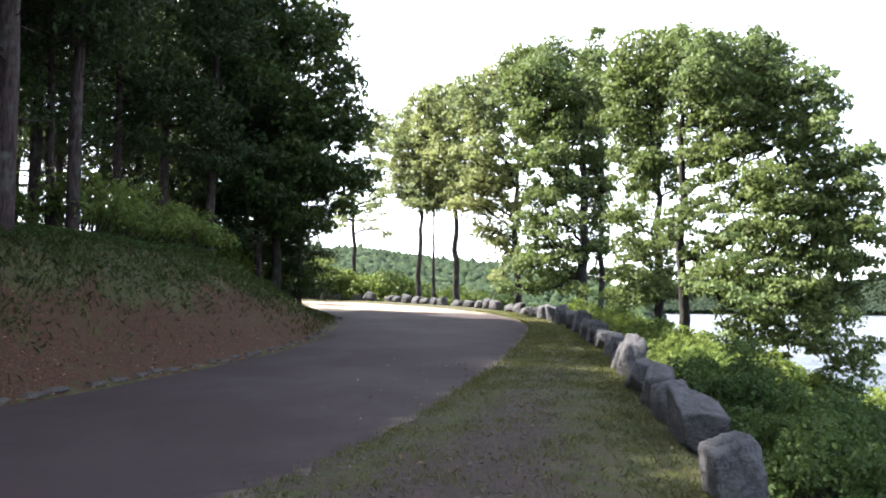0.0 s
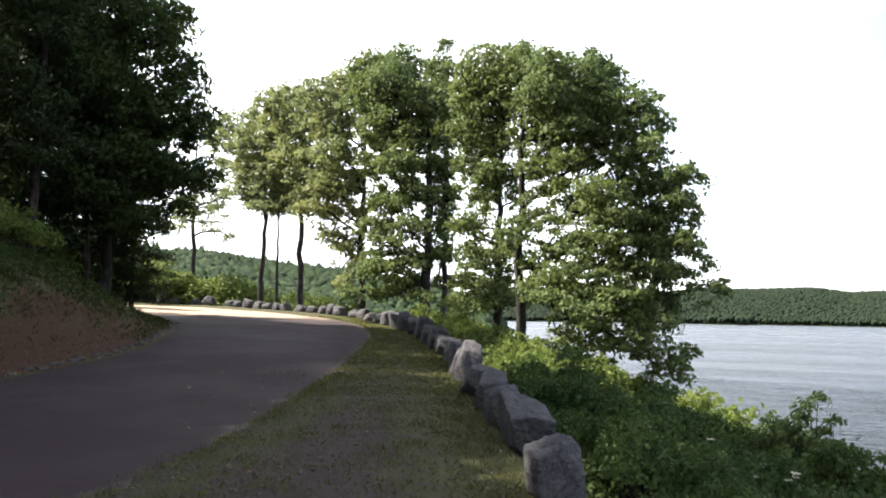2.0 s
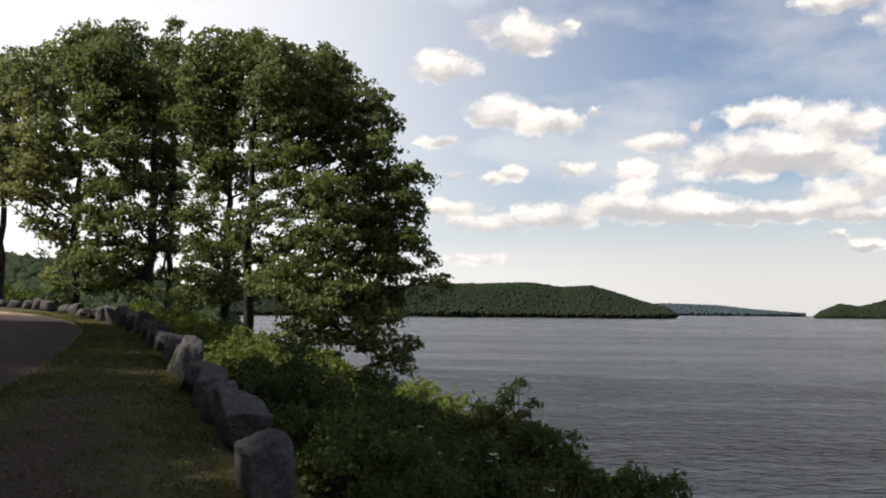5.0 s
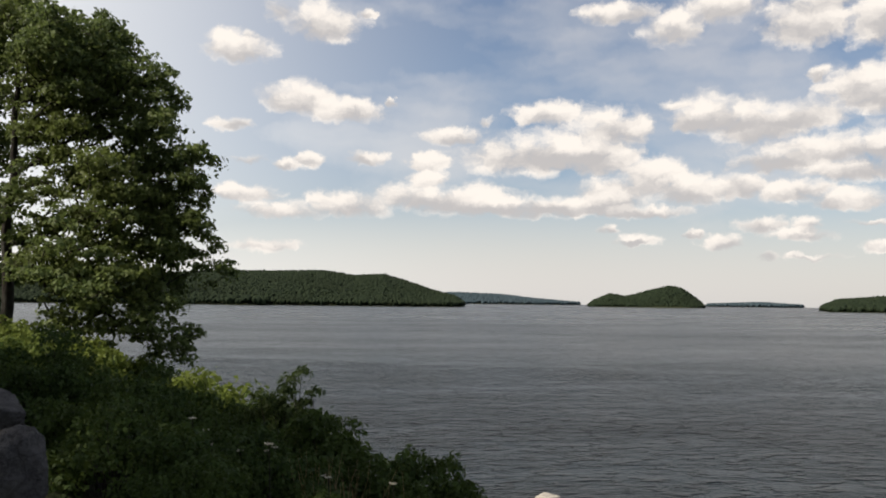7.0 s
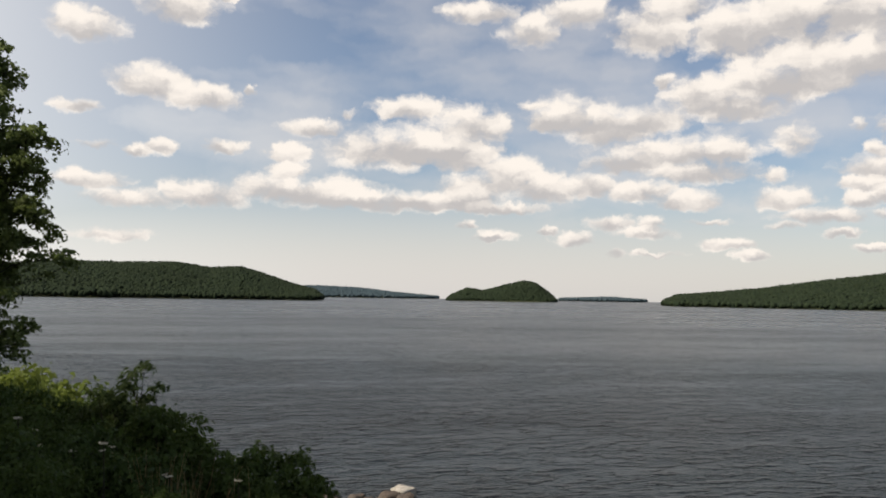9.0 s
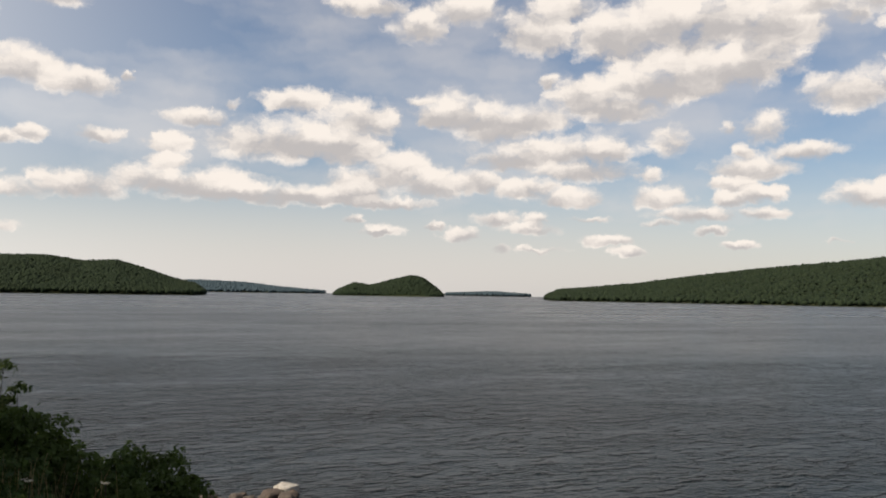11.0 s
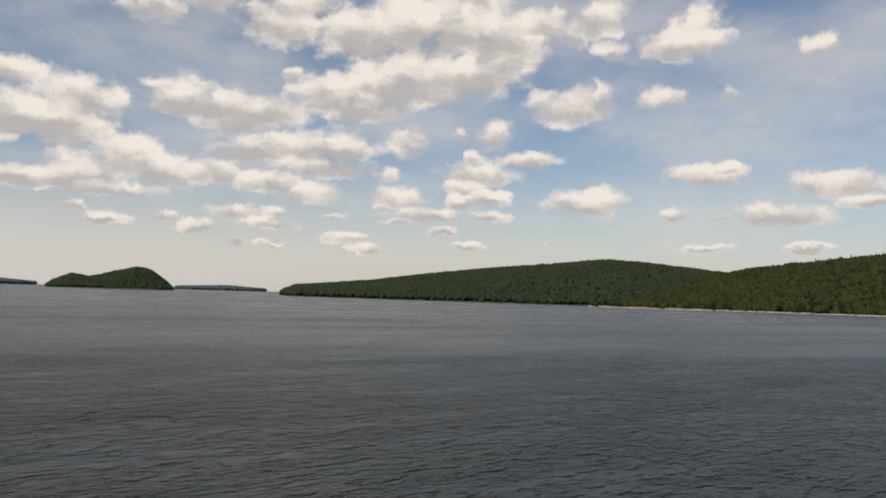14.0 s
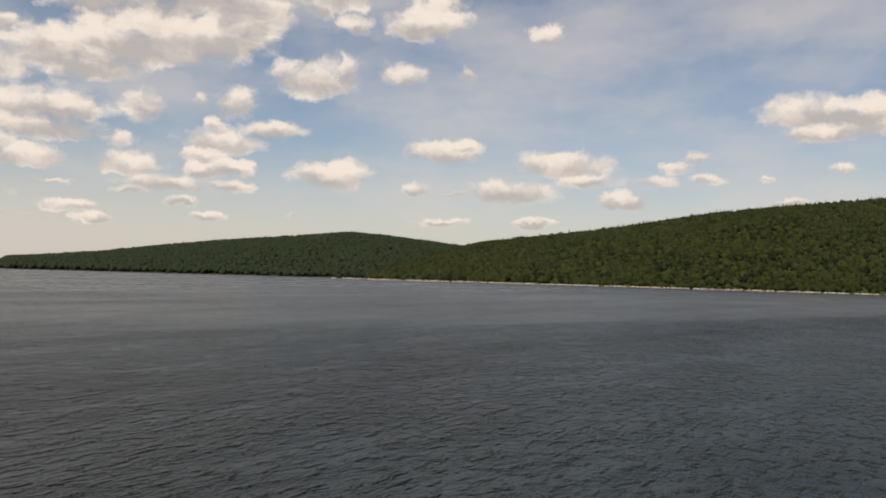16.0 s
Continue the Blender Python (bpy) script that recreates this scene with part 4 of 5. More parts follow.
# Broad-leaved trees outside the stones: bough by bough as bearing, elevation, distance, half width, half height.
LAKE_OAK_TOP = [
    (16.3, 16.8, 21.6, 0.62, 0.5), (18.3, 16.4, 19.6, 0.64, 0.43), (20.9, 16, 20.4, 0.67, 0.5), (22.3, 15.6, 20.5, 0.45, 0.48),
    (17.9, 14.5, 19.5, 0.77, 0.35), (20.7, 14, 21.2, 0.75, 0.43), (22.7, 13.8, 19.5, 0.51, 0.37), (24.6, 14, 19.3, 0.42, 0.24),
    (25.5, 12.7, 20.4, 0.31, 0.33), (25, 11.2, 18.5, 0.28, 0.25), (23.8, 11.9, 20.4, 0.44, 0.39), (21.9, 11.9, 20.2, 0.63, 0.36),
    (19.5, 12.3, 19.6, 0.61, 0.27), (16.9, 12.4, 21.6, 0.68, 0.29), (23.1, 10.5, 19.1, 0.5, 0.18), (19.9, 10.5, 20.4, 0.58, 0.18),
    (17.2, 10, 21.2, 0.61, 0.23),
]
LAKE_OAK_MIDDLE = [
    (18.4, 8.7, 20, 0.52, 0.16), (21.5, 8.2, 18.2, 0.57, 0.25), (23.8, 8.4, 19.3, 0.55, 0.29), (25.8, 8.9, 19.5, 0.51, 0.27),
    (27.4, 9.5, 18.1, 0.35, 0.16), (28.4, 9, 19.9, 0.16, 0.16), (26.9, 7.6, 18.7, 0.41, 0.23), (27.8, 6.4, 18.7, 0.2, 0.25),
    (25, 6.6, 19.9, 0.57, 0.24), (22.7, 6.4, 18.1, 0.52, 0.15), (20.7, 7.1, 19.6, 0.45, 0.13), (20.4, 5.1, 19.2, 0.55, 0.16),
    (22.7, 4.9, 18.3, 0.52, 0.2), (25, 4.9, 20, 0.57, 0.25), (26.9, 4.9, 18.4, 0.4, 0.25), (27.8, 4.4, 19.1, 0.21, 0.23),
    (23.5, 3.4, 19.7, 0.46, 0.16), (25.5, 3.1, 18.1, 0.47, 0.15), (27, 2.9, 19.8, 0.38, 0.14),
]
LAKE_OAK_LOW = [
    (28.6, 3.4, 19.6, 0.19, 0.16), (29.2, 2.2, 17.8, 0.24, 0.16), (29.7, 1.5, 18.9, 0.14, 0.1), (27.5, 2, 19.1, 0.2, 0.09),
    (18.8, 3.1, 17.7, 0.41, 0.12), (20, 1.6, 19.5, 0.73, 0.19), (23.1, 1.4, 18.3, 0.68, 0.17), (18.1, 1.2, 18.3, 0.57, 0.16),
    (25.4, 1.1, 19.5, 0.42, 0.21), (20.8, 0.4, 17.7, 0.66, 0.16), (23.8, 0.1, 19.2, 0.55, 0.17), (26.1, 0.3, 18.8, 0.18, 0.15),
    (19.3, -1.3, 17.9, 0.32, 0.22), (20.1, -2.2, 19.6, 0.21, 0.21),
]
LAKE_OAK_INNER = [
    (16.8, 6.3, 19.6, 0.35, 0.29), (15.3, 5.1, 20.1, 0.3, 0.22), (18.8, 6.5, 18.8, 0.28, 0.1), (17, 3.5, 20.2, 0.36, 0.17), (19.5, 7.9, 19.5, 0.37, 0.13), (15.6, 6.4, 19.2, 0.21, 0.13), (18.4, 4.3, 20.4, 0.33, 0.11), (18, 2.2, 18.9, 0.39, 0.1), (16.9, 2, 19.9, 0.33, 0.16)]
LAKE_OAK_HANGING = [
    (21.3, -0.8, 17.8, 0.34, 0.19), (21.6, -2, 17.8, 0.34, 0.17), (24.3, -1.1, 17.8, 0.39, 0.22), (23.1, -2, 17.8, 0.32, 0.17),
    (25.8, -0.5, 17.8, 0.22, 0.17), (24.6, -2.5, 17.8, 0.27, 0.15), (26.9, -2.2, 17.8, 0.27, 0.13), (27.6, -2.4, 17.8, 0.17, 0.11),
    (26.4, -3.1, 17.8, 0.39, 0.16), (25.5, -3.8, 17.8, 0.22, 0.12), (26.9, -4.2, 17.8, 0.22, 0.11), (27.3, -3.5, 17.8, 0.12, 0.12),
    (22.2, -3, 17.8, 0.19, 0.1),
]
broad_tree("oak_tree", "spreading oak with low boughs hanging over the lake", over_ground(16.25, 21.0), LAKE_OAK_TOP + LAKE_OAK_MIDDLE + LAKE_OAK_INNER + LAKE_OAK_LOW + LAKE_OAK_HANGING,
           0.16, 0.105, OAK_LEAF, 11, 34, 0.215, 0.28)
broad_tree("oak_tree", "tall oak with a dark slender trunk by the stones", over_ground(14.7, 24.5), [
    (12.5, 0.4, 25, 0.44, 0.24), (11.3, 0.7, 25.7, 0.39, 0.21), (13.7, 0.4, 24, 0.39, 0.16),
    (13.5, 16.5, 23.1, 0.79, 0.57), (15.3, 16.7, 24.2, 0.59, 0.56), (12.7, 14.8, 24.7, 0.71, 0.54), (15.1, 14.5, 22.8, 0.75, 0.4),
    (13.9, 11.9, 25.1, 0.79, 0.38), (12.3, 12.6, 23.7, 0.55, 0.45), (14.6, 9.5, 23.5, 0.67, 0.27), (12.7, 10.3, 25.2, 0.65, 0.38),
    (16, 8.2, 22.9, 0.37, 0.16), (13.7, 8.1, 24.6, 0.55, 0.23), (12.4, 6, 24.3, 0.55, 0.23), (14.4, 3.9, 23, 0.52, 0.23),
    (12.8, 4.1, 25.2, 0.57, 0.29), (15.6, 3.7, 23.3, 0.29, 0.35), (12.5, 2.1, 23.9, 0.54, 0.28), (14, 1.7, 24.9, 0.71, 0.26),
    (16, 1, 22.8, 0.56, 0.2)], 0.16, 0.12, OAK_LEAF, 12, 34, 0.25, 0.3)
broad_tree("oak_tree", "large oak with a thick trunk close outside the stones", over_ground(9.4, 33), [
    (5.1, 2.8, 33, 0.59, 0.32), (7.4, 1.5, 33.9, 0.65, 0.3), (9.3, 1.1, 31.7, 0.52, 0.22), (6.3, 1.1, 34, 0.51, 0.23), (4.4, 1.2, 32.8, 0.49, 0.22),
    (5.5, 16.6, 34.4, 0.99, 0.56), (7.8, 17, 32.6, 0.93, 0.49), (7.1, 15.4, 32.2, 1.23, 0.62), (5.2, 14.8, 34.6, 0.99, 0.66),
    (9.1, 14.4, 31.4, 0.99, 0.6), (8.3, 12.5, 33.7, 1.06, 0.64), (6, 12.4, 33.5, 0.96, 0.64), (7.6, 10.2, 31.5, 0.9, 0.47),
    (5.7, 10.1, 34.7, 0.9, 0.47), (8.8, 8.3, 32, 0.92, 0.39), (6.9, 7.4, 32.8, 0.85, 0.4), (6.1, 5.9, 34.3, 0.89, 0.3), (8.5, 5.9, 31.3, 0.81, 0.32),
    (7.3, 4.4, 34.2, 0.75, 0.3), (8.9, 3.6, 32.9, 0.81, 0.31), (6.6, 3.1, 31.9, 0.61, 0.24), (8.5, 2.1, 34.7, 0.78, 0.28)], 0.25, 0.165, OAK_LEAF, 13, 34, 0.33, 0.3)
broad_tree("oak_tree", "slim oak half hidden behind a larger one", over_ground(10.8, 34.5), [
    (10.2, 16.3, 36, 0.88, 0.64), (10.6, 18.2, 34, 0.37, 0.23), (11, 14.5, 33.7, 0.78, 0.64), (10.6, 12.5, 36.2, 0.94, 0.79),
    (10.3, 10.2, 32.9, 0.85, 0.49), (10.7, 7.9, 35.3, 0.91, 0.43), (10.4, 6, 35, 0.77, 0.36), (10.8, 4, 33, 0.63, 0.34), (11, 2.1, 36.3, 0.69, 0.32)], 0.15, 0.165, OAK_LEAF, 14, 34, 0.33, 0.3)
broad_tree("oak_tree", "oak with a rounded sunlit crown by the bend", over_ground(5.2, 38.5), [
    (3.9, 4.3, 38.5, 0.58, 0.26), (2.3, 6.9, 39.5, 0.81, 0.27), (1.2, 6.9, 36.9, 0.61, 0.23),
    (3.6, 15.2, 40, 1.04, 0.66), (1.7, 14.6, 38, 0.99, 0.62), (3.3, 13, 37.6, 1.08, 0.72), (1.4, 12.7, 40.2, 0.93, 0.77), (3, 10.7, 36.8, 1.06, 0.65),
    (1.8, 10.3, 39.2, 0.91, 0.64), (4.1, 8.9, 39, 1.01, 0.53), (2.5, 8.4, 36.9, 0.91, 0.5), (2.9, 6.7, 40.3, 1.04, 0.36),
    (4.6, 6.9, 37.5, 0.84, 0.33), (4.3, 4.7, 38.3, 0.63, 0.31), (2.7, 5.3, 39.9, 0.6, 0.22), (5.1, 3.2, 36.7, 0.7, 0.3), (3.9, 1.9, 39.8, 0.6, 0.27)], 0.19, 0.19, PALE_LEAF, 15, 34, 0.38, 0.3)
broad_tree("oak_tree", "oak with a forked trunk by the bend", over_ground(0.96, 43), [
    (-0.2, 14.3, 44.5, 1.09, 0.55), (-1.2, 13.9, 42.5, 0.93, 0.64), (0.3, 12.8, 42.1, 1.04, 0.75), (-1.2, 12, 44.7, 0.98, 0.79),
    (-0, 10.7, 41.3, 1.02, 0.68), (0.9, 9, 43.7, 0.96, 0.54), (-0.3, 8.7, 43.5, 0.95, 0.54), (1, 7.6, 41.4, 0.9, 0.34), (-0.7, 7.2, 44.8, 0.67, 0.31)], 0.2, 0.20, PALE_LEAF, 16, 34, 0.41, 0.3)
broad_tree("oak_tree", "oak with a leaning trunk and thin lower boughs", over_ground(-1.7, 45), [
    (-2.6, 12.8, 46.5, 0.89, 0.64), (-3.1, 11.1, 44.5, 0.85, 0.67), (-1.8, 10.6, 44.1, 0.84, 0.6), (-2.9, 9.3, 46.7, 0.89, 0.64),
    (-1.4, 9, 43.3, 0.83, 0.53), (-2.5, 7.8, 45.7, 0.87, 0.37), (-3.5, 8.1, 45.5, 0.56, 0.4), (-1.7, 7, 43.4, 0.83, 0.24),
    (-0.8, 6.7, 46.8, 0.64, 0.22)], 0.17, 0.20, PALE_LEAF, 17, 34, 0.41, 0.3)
broad_tree("oak_tree", "slender young tree beside a forked oak", over_ground(-0.64, 45.5), [
    (-0.4, 7.4, 46, 1.0, 0.5), (-1.0, 9.2, 46, 1.1, 0.6)], 0.12, 0.20, PALE_LEAF, 18, 34, 0.41, 0.3)
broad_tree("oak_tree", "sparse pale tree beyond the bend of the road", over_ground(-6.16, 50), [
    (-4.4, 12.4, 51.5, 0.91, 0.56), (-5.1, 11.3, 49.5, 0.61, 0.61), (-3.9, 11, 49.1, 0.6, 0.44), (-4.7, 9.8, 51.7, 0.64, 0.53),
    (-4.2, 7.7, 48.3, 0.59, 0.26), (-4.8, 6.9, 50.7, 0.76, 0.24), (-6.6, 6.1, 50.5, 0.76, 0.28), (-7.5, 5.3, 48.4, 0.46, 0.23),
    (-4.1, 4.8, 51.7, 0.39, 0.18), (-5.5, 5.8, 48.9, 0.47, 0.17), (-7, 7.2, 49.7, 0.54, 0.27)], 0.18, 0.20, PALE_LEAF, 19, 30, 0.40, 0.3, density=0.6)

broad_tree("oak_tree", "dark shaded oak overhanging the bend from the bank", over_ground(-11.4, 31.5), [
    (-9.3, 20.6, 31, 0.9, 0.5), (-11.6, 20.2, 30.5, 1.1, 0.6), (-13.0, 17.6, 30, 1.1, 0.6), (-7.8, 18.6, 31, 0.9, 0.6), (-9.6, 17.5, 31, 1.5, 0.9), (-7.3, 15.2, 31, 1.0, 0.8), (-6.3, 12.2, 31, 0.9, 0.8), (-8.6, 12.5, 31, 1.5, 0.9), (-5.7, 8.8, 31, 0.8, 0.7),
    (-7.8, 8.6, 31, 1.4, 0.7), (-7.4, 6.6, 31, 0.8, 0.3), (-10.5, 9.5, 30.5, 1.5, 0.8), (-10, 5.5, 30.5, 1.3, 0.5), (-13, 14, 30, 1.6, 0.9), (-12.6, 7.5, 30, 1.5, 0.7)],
    0.19, 0.17, SHADED_OAK_LEAF, 20, 32, 0.34, 0.3, density=0.6, filler=0.3)

# Pines on the bank, and mostly unseen ones beside and behind the camera, added to shade road, bank and brambles.
TALL = [pine_mesh(31, 17.0, 5.4, 3.0, 0.22, 7, 19, 7), pine_mesh(32, 16.0, 4.0, 2.9, 0.22, 7, 18, 6), pine_mesh(33, 15.0, 1.2, 3.3, 0.23, 8, 20, 6), pine_mesh(34, 16.0, 5.0, 3.1, 0.26, 6, 14, 5)]
for kind, az, d, scale in [(0, -28.2, 16.5, 1.1), (0, -24.2, 19.5, 0.85), (1, -21.5, 26.2, 0.85), (1, -18.6, 27.5, 0.9), (2, -16.6, 30.0, 1.1),
                           (1, -15.8, 27.5, 0.85), (2, -11.8, 35.0, 0.74), (2, -9.8, 33.5, 0.62), (0, -30.5, 22.0, 1.0), (0, -26.5, 27.0, 1.0), (1, -20.5, 33.0, 1.0),
                           (2, -14.6, 32.0, 0.85), (1, -12.6, 31.0, 0.85), (0, -25.0, 36.0, 1.0), (3, -29.4, 29.0, 1.0), (3, -22.4, 37.0, 1.0), (3, -19.2, 36.0, 1.0), (0, -29.0, 33.0, 0.9), (1, -27.6, 40.0, 0.9), (1, -25.5, 21.0, 0.66), (2, -13.3, 39.0, 0.7), (2, -19.4, 41.0, 0.75), (2, -16.8, 47.0, 0.75)]:
    x, y = over_ground(az, d)
    pine(TALL[kind], x, y, az * 1.7 + d, scale, "dense dark pine with boughs down to the bank" if kind == 2 else "tall dark pine with a bare lower trunk on the bank")
# added out of view; places and heights chosen for the shade they cast
for kind, x, y, scale in [(3, -11.0, 10.5, 1.35), (2, -10.5, 6.5, 1.3), (3, -11.5, 2.0, 1.3), (3, -12.5, -3.0, 1.0), (3, -13.0, -8.5, 1.0), (3, -15.5, 8.0, 1.05), (3, -16.5, 1.0, 1.05),
                          (3, -17.0, 14.0, 1.0), (3, -12.5, 17.2, 1.25), (3, -9.0, 11.6, 1.3), (3, -9.6, 8.6, 1.3), (3, -9.6, 5.0, 1.3), (3, -10.8, 8.0, 1.35), (3, -12.0, 5.6, 1.35), (3, -13.5, 12.0, 1.4), (3, -14.0, 4.5, 1.1), (3, -14.5, -2.0, 1.1), (3, -11.0, -1.5, 1.0), (3, -15.0, 18.0, 1.1), (2, -12.6, 12.4, 0.8), (2, -12.8, 14.4, 0.7), (2, -13.2, 16.2, 0.72), (2, -14.0, 20.6, 0.8), (2, -15.0, 24.5, 0.8), (3, -8.9, 2.4, 1.15), (3, -9.2, -1.2, 1.2), (3, -9.8, -5.0, 1.2), (3, -18.5, 21.0, 1.1), (3, -20.0, 27.0, 1.1), (3, -14.8, 23.0, 1.1)]:
    pine(TALL[kind], x, y, x * 2.1 + y, scale)

# Brambles that cover the slope outside the stones.
BRAMBLES = [bush_mesh(41 + i, 0.92, 1.02, 0.085, 2700) for i in range(4)]
FINE_BRAMBLES = [bush_mesh(45 + i, 0.92, 1.02, 0.062, 6000) for i in range(4)]
rng = random.Random(5)
for row, (off, tall) in enumerate([(1.25, 0.85), (2.5, 1.0), (4.0, 1.05), (5.6, 1.0)]):
    y = 2.0 + 0.3 * row
    while y < 34:
        near = np.interp(y, [q[1] for q in WALL[2:10]], [q[0] for q in WALL[2:10]])
        s = tall * rng.uniform(0.62, 1.28) * float(np.interp(y, [3, 6, 9], [0.55, 0.75, 1.0]))
        # part of the first row gets the leaf with sunlight painted in
        bush((FINE_BRAMBLES if y < 11.5 else BRAMBLES)[rng.randrange(4)], near + off + rng.uniform(-0.25, 0.25), y, rng.uniform(0, 6.28), s, *((SUNLIT_BRAMBLE_LEAF, "sunlit yellow-green brambles sprawling behind the stones") if row == 0 and 11.5 < y < 22 else (BUSH_LEAF, "dense green bramble bush on the slope outside the stones")))
        y += rng.uniform(1.0, 1.45)
SAPLING = bush_mesh(51, 0.66, 1.62, 0.075, 7500, 0.1, 0.42, 60, 0.13)
x, y = over_ground(34.2, 11.2)
bush(SAPLING, x, y, 1.0, 1.05, SAPLING_LEAF, "dark upright sapling rising from the brambles", "sapling", "bushes outside the stones")
x, y = over_ground(42.6, 10.6)
bush(FINE_BRAMBLES[1], x, y, 2.0, 1.2, PALE_LEAF, "small yellowish bush at the edge of the slope")
for i in range(16):
    x, y = over_ground(-9 + 1.15 * i + rng.uniform(-0.3, 0.3), 48.5 - 0.5 * max(i - 5, 0))
    bush(BRAMBLES[i % 4], x, y, i * 1.3, rng.uniform(1.4, 2.3), SAPLING_LEAF, "leafy green bush beyond the bend of the road", "roadside_bush", "bushes by the bend")
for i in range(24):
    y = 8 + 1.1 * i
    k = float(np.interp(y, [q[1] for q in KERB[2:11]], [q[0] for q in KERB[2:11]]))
    bush(BRAMBLES[i % 4], k - rng.uniform(4.0, 6.8), y, i * 0.9, rng.uniform(0.8, 1.5), SHADED_UNDERGROWTH_LEAF, "shaded dark green undergrowth on top of the bank", "undergrowth_bush", "undergrowth on the bank")


# ---------------------------------------------------------------- stones
def rock(seed, sx, sy, sz, level=4, facets=8, rough=0.06):
    """A quarried block: cut by random planes, edges worn, faces uneven."""
    rng = np.random.default_rng(seed)
    ball, tri = unit_ball(level)
    n = rng.normal(0, 1, (facets, 3))
    a, b, c, d2 = rng.uniform(-0.1, 0.5, 4)
    n = np.concatenate([n, [(1, rng.uniform(-0.3, 0.3), a), (-1, rng.uniform(-0.3, 0.3), b), (0.1, 1, c), (-0.1, -1, d2), (rng.uniform(-0.55, 0.55), rng.uniform(-0.35, 0.35), 1), (0, 0, -1)]])
    n /= np.linalg.norm(n, axis=1, keepdims=True)
    d = np.concatenate([rng.uniform(0.80, 1.05, facets), rng.uniform(0.74, 0.82, 6)])
    dots = ball @ n.T
    rad = np.where(dots > 0.05, d[None] / np.maximum(dots, 0.05), 9).min(1)
    rad = np.minimum(rad, 1.42)
    v = ball * rad[:, None]
    bumps = np.array([noise.fractal(Vector(p) * 2.2 + Vector((seed, 0, 0)), 0.7, 2.1, 5) for p in v])
    fine = np.array([noise.noise(Vector(p) * 9.0 + Vector((0, seed, 0))) for p in v])
    v = v * (1 + rough * bumps + 0.018 * fine)[:, None] * (sx, sy, sz)
    me = face_mesh("rock", v, tri)
    return me


# The stones of the row that stand nearest: place, length, width, height.
NEAR_STONES = [
    (1.72, 3.0, 0.8, 0.40, 0.28), (1.95, 4.25, 0.8, 0.40, 0.28), (2.16, 6.28, 0.66, 0.42, 0.42), (2.56, 8.4, 1.2, 0.46, 0.40),
    (2.66, 9.7, 1.0, 0.44, 0.43), (2.84, 10.9, 1.3, 0.44, 0.42), (2.96, 12.2, 1.2, 0.44, 0.40), (3.12, 13.7, 0.7, 0.42, 0.62), (3.30, 14.9, 0.8, 0.42, 0.46),
    (3.44, 16.0, 0.8, 0.42, 0.50), (3.60, 17.3, 1.0, 0.46, 0.44), (3.70, 18.8, 1.0, 0.50, 0.42), (3.78, 20.2, 0.9, 0.46, 0.56), (3.90, 22.0, 1.0, 0.54, 0.48),
]
MID_STONES = [
    (3.98, 23.8, 0.9, 0.5, 0.52), (4.06, 25.7, 1.1, 0.54, 0.5), (4.0, 27.6, 0.9, 0.54, 0.6), (3.9, 29.2, 0.8, 0.5, 0.5), (3.76, 30.6, 0.8, 0.5, 0.5), (3.62, 32.2, 0.9, 0.45, 0.36),
]


def guard_stone(i, x, y, turn, long, wide, tall, level, rng):
    me = rock(100 + i, long * 0.56, wide * 0.60, tall * 0.72, level, 8, 0.05)
    ob = part("guard_stone", me, GRANITE)
    ob.matrix_basis = (Matrix.Translation((x, y, float(grade(np.array(y))) + tall * 0.40)) @ Matrix.Rotation(turn, 4, "Z")
                       @ Matrix.Rotation(rng.uniform(-0.10, 0.10), 4, "Y") @ Matrix.Rotation(rng.uniform(-0.10, 0.10), 4, "X"))
    return tagged(ob, "tall upright grey granite block in a row edging the verge" if tall > 0.58 else "rough grey granite block in a row edging the verge", "stone", group="row of guard stones")


def build_wall_stones():
    rng = random.Random(9)
    p = np.array(WALL[2:16], float)
    s = np.concatenate([[0], np.cumsum(np.hypot(*np.diff(p, axis=0).T))])
    for i, (x, y, long, wide, tall) in enumerate(NEAR_STONES + MID_STONES):
        way = np.interp(y + 0.8, p[:10, 1], p[:10, 0]) - np.interp(y - 0.8, p[:10, 1], p[:10, 0])
        guard_stone(i, x, y, math.atan2(1.6, way) + rng.uniform(-0.12, 0.12), long, wide, tall, 5 if y < 9 else 4, rng)
    at, i = float(np.interp(33.5, p[:10, 1], s[:10])), 40
    while at < s[-1] - 6.5:
        long, tall = rng.uniform(0.5, 0.9), rng.uniform(0.28, 0.46)
        x, y = np.interp(at, s, p[:, 0]), np.interp(at, s, p[:, 1])
        x2, y2 = np.interp(at + 0.3, s, p[:, 0]), np.interp(at + 0.3, s, p[:, 1])
        guard_stone(i, x, y, math.atan2(y2 - y, x2 - x) + rng.uniform(-0.22, 0.22), long, rng.uniform(0.36, 0.5), tall, 3, rng)
        at += long * rng.choice((1.1, 1.3, 1.8))
        i += 1


build_wall_stones()
ob = part("shore_boulder", rock(304, 0.85, 0.7, 0.5, 4, 16), SHORE_ROCK)
x, y = over_ground(50.6, 46.5)
ob.location = (x, y, WATER_Z + 0.15)
tagged(ob, "pale rounded boulder at the water's edge", "stone")
SHORE_SHAPES = [rock(310 + i, 0.5, 0.4, 0.28, 3, 9) for i in range(4)]
srng = random.Random(31)
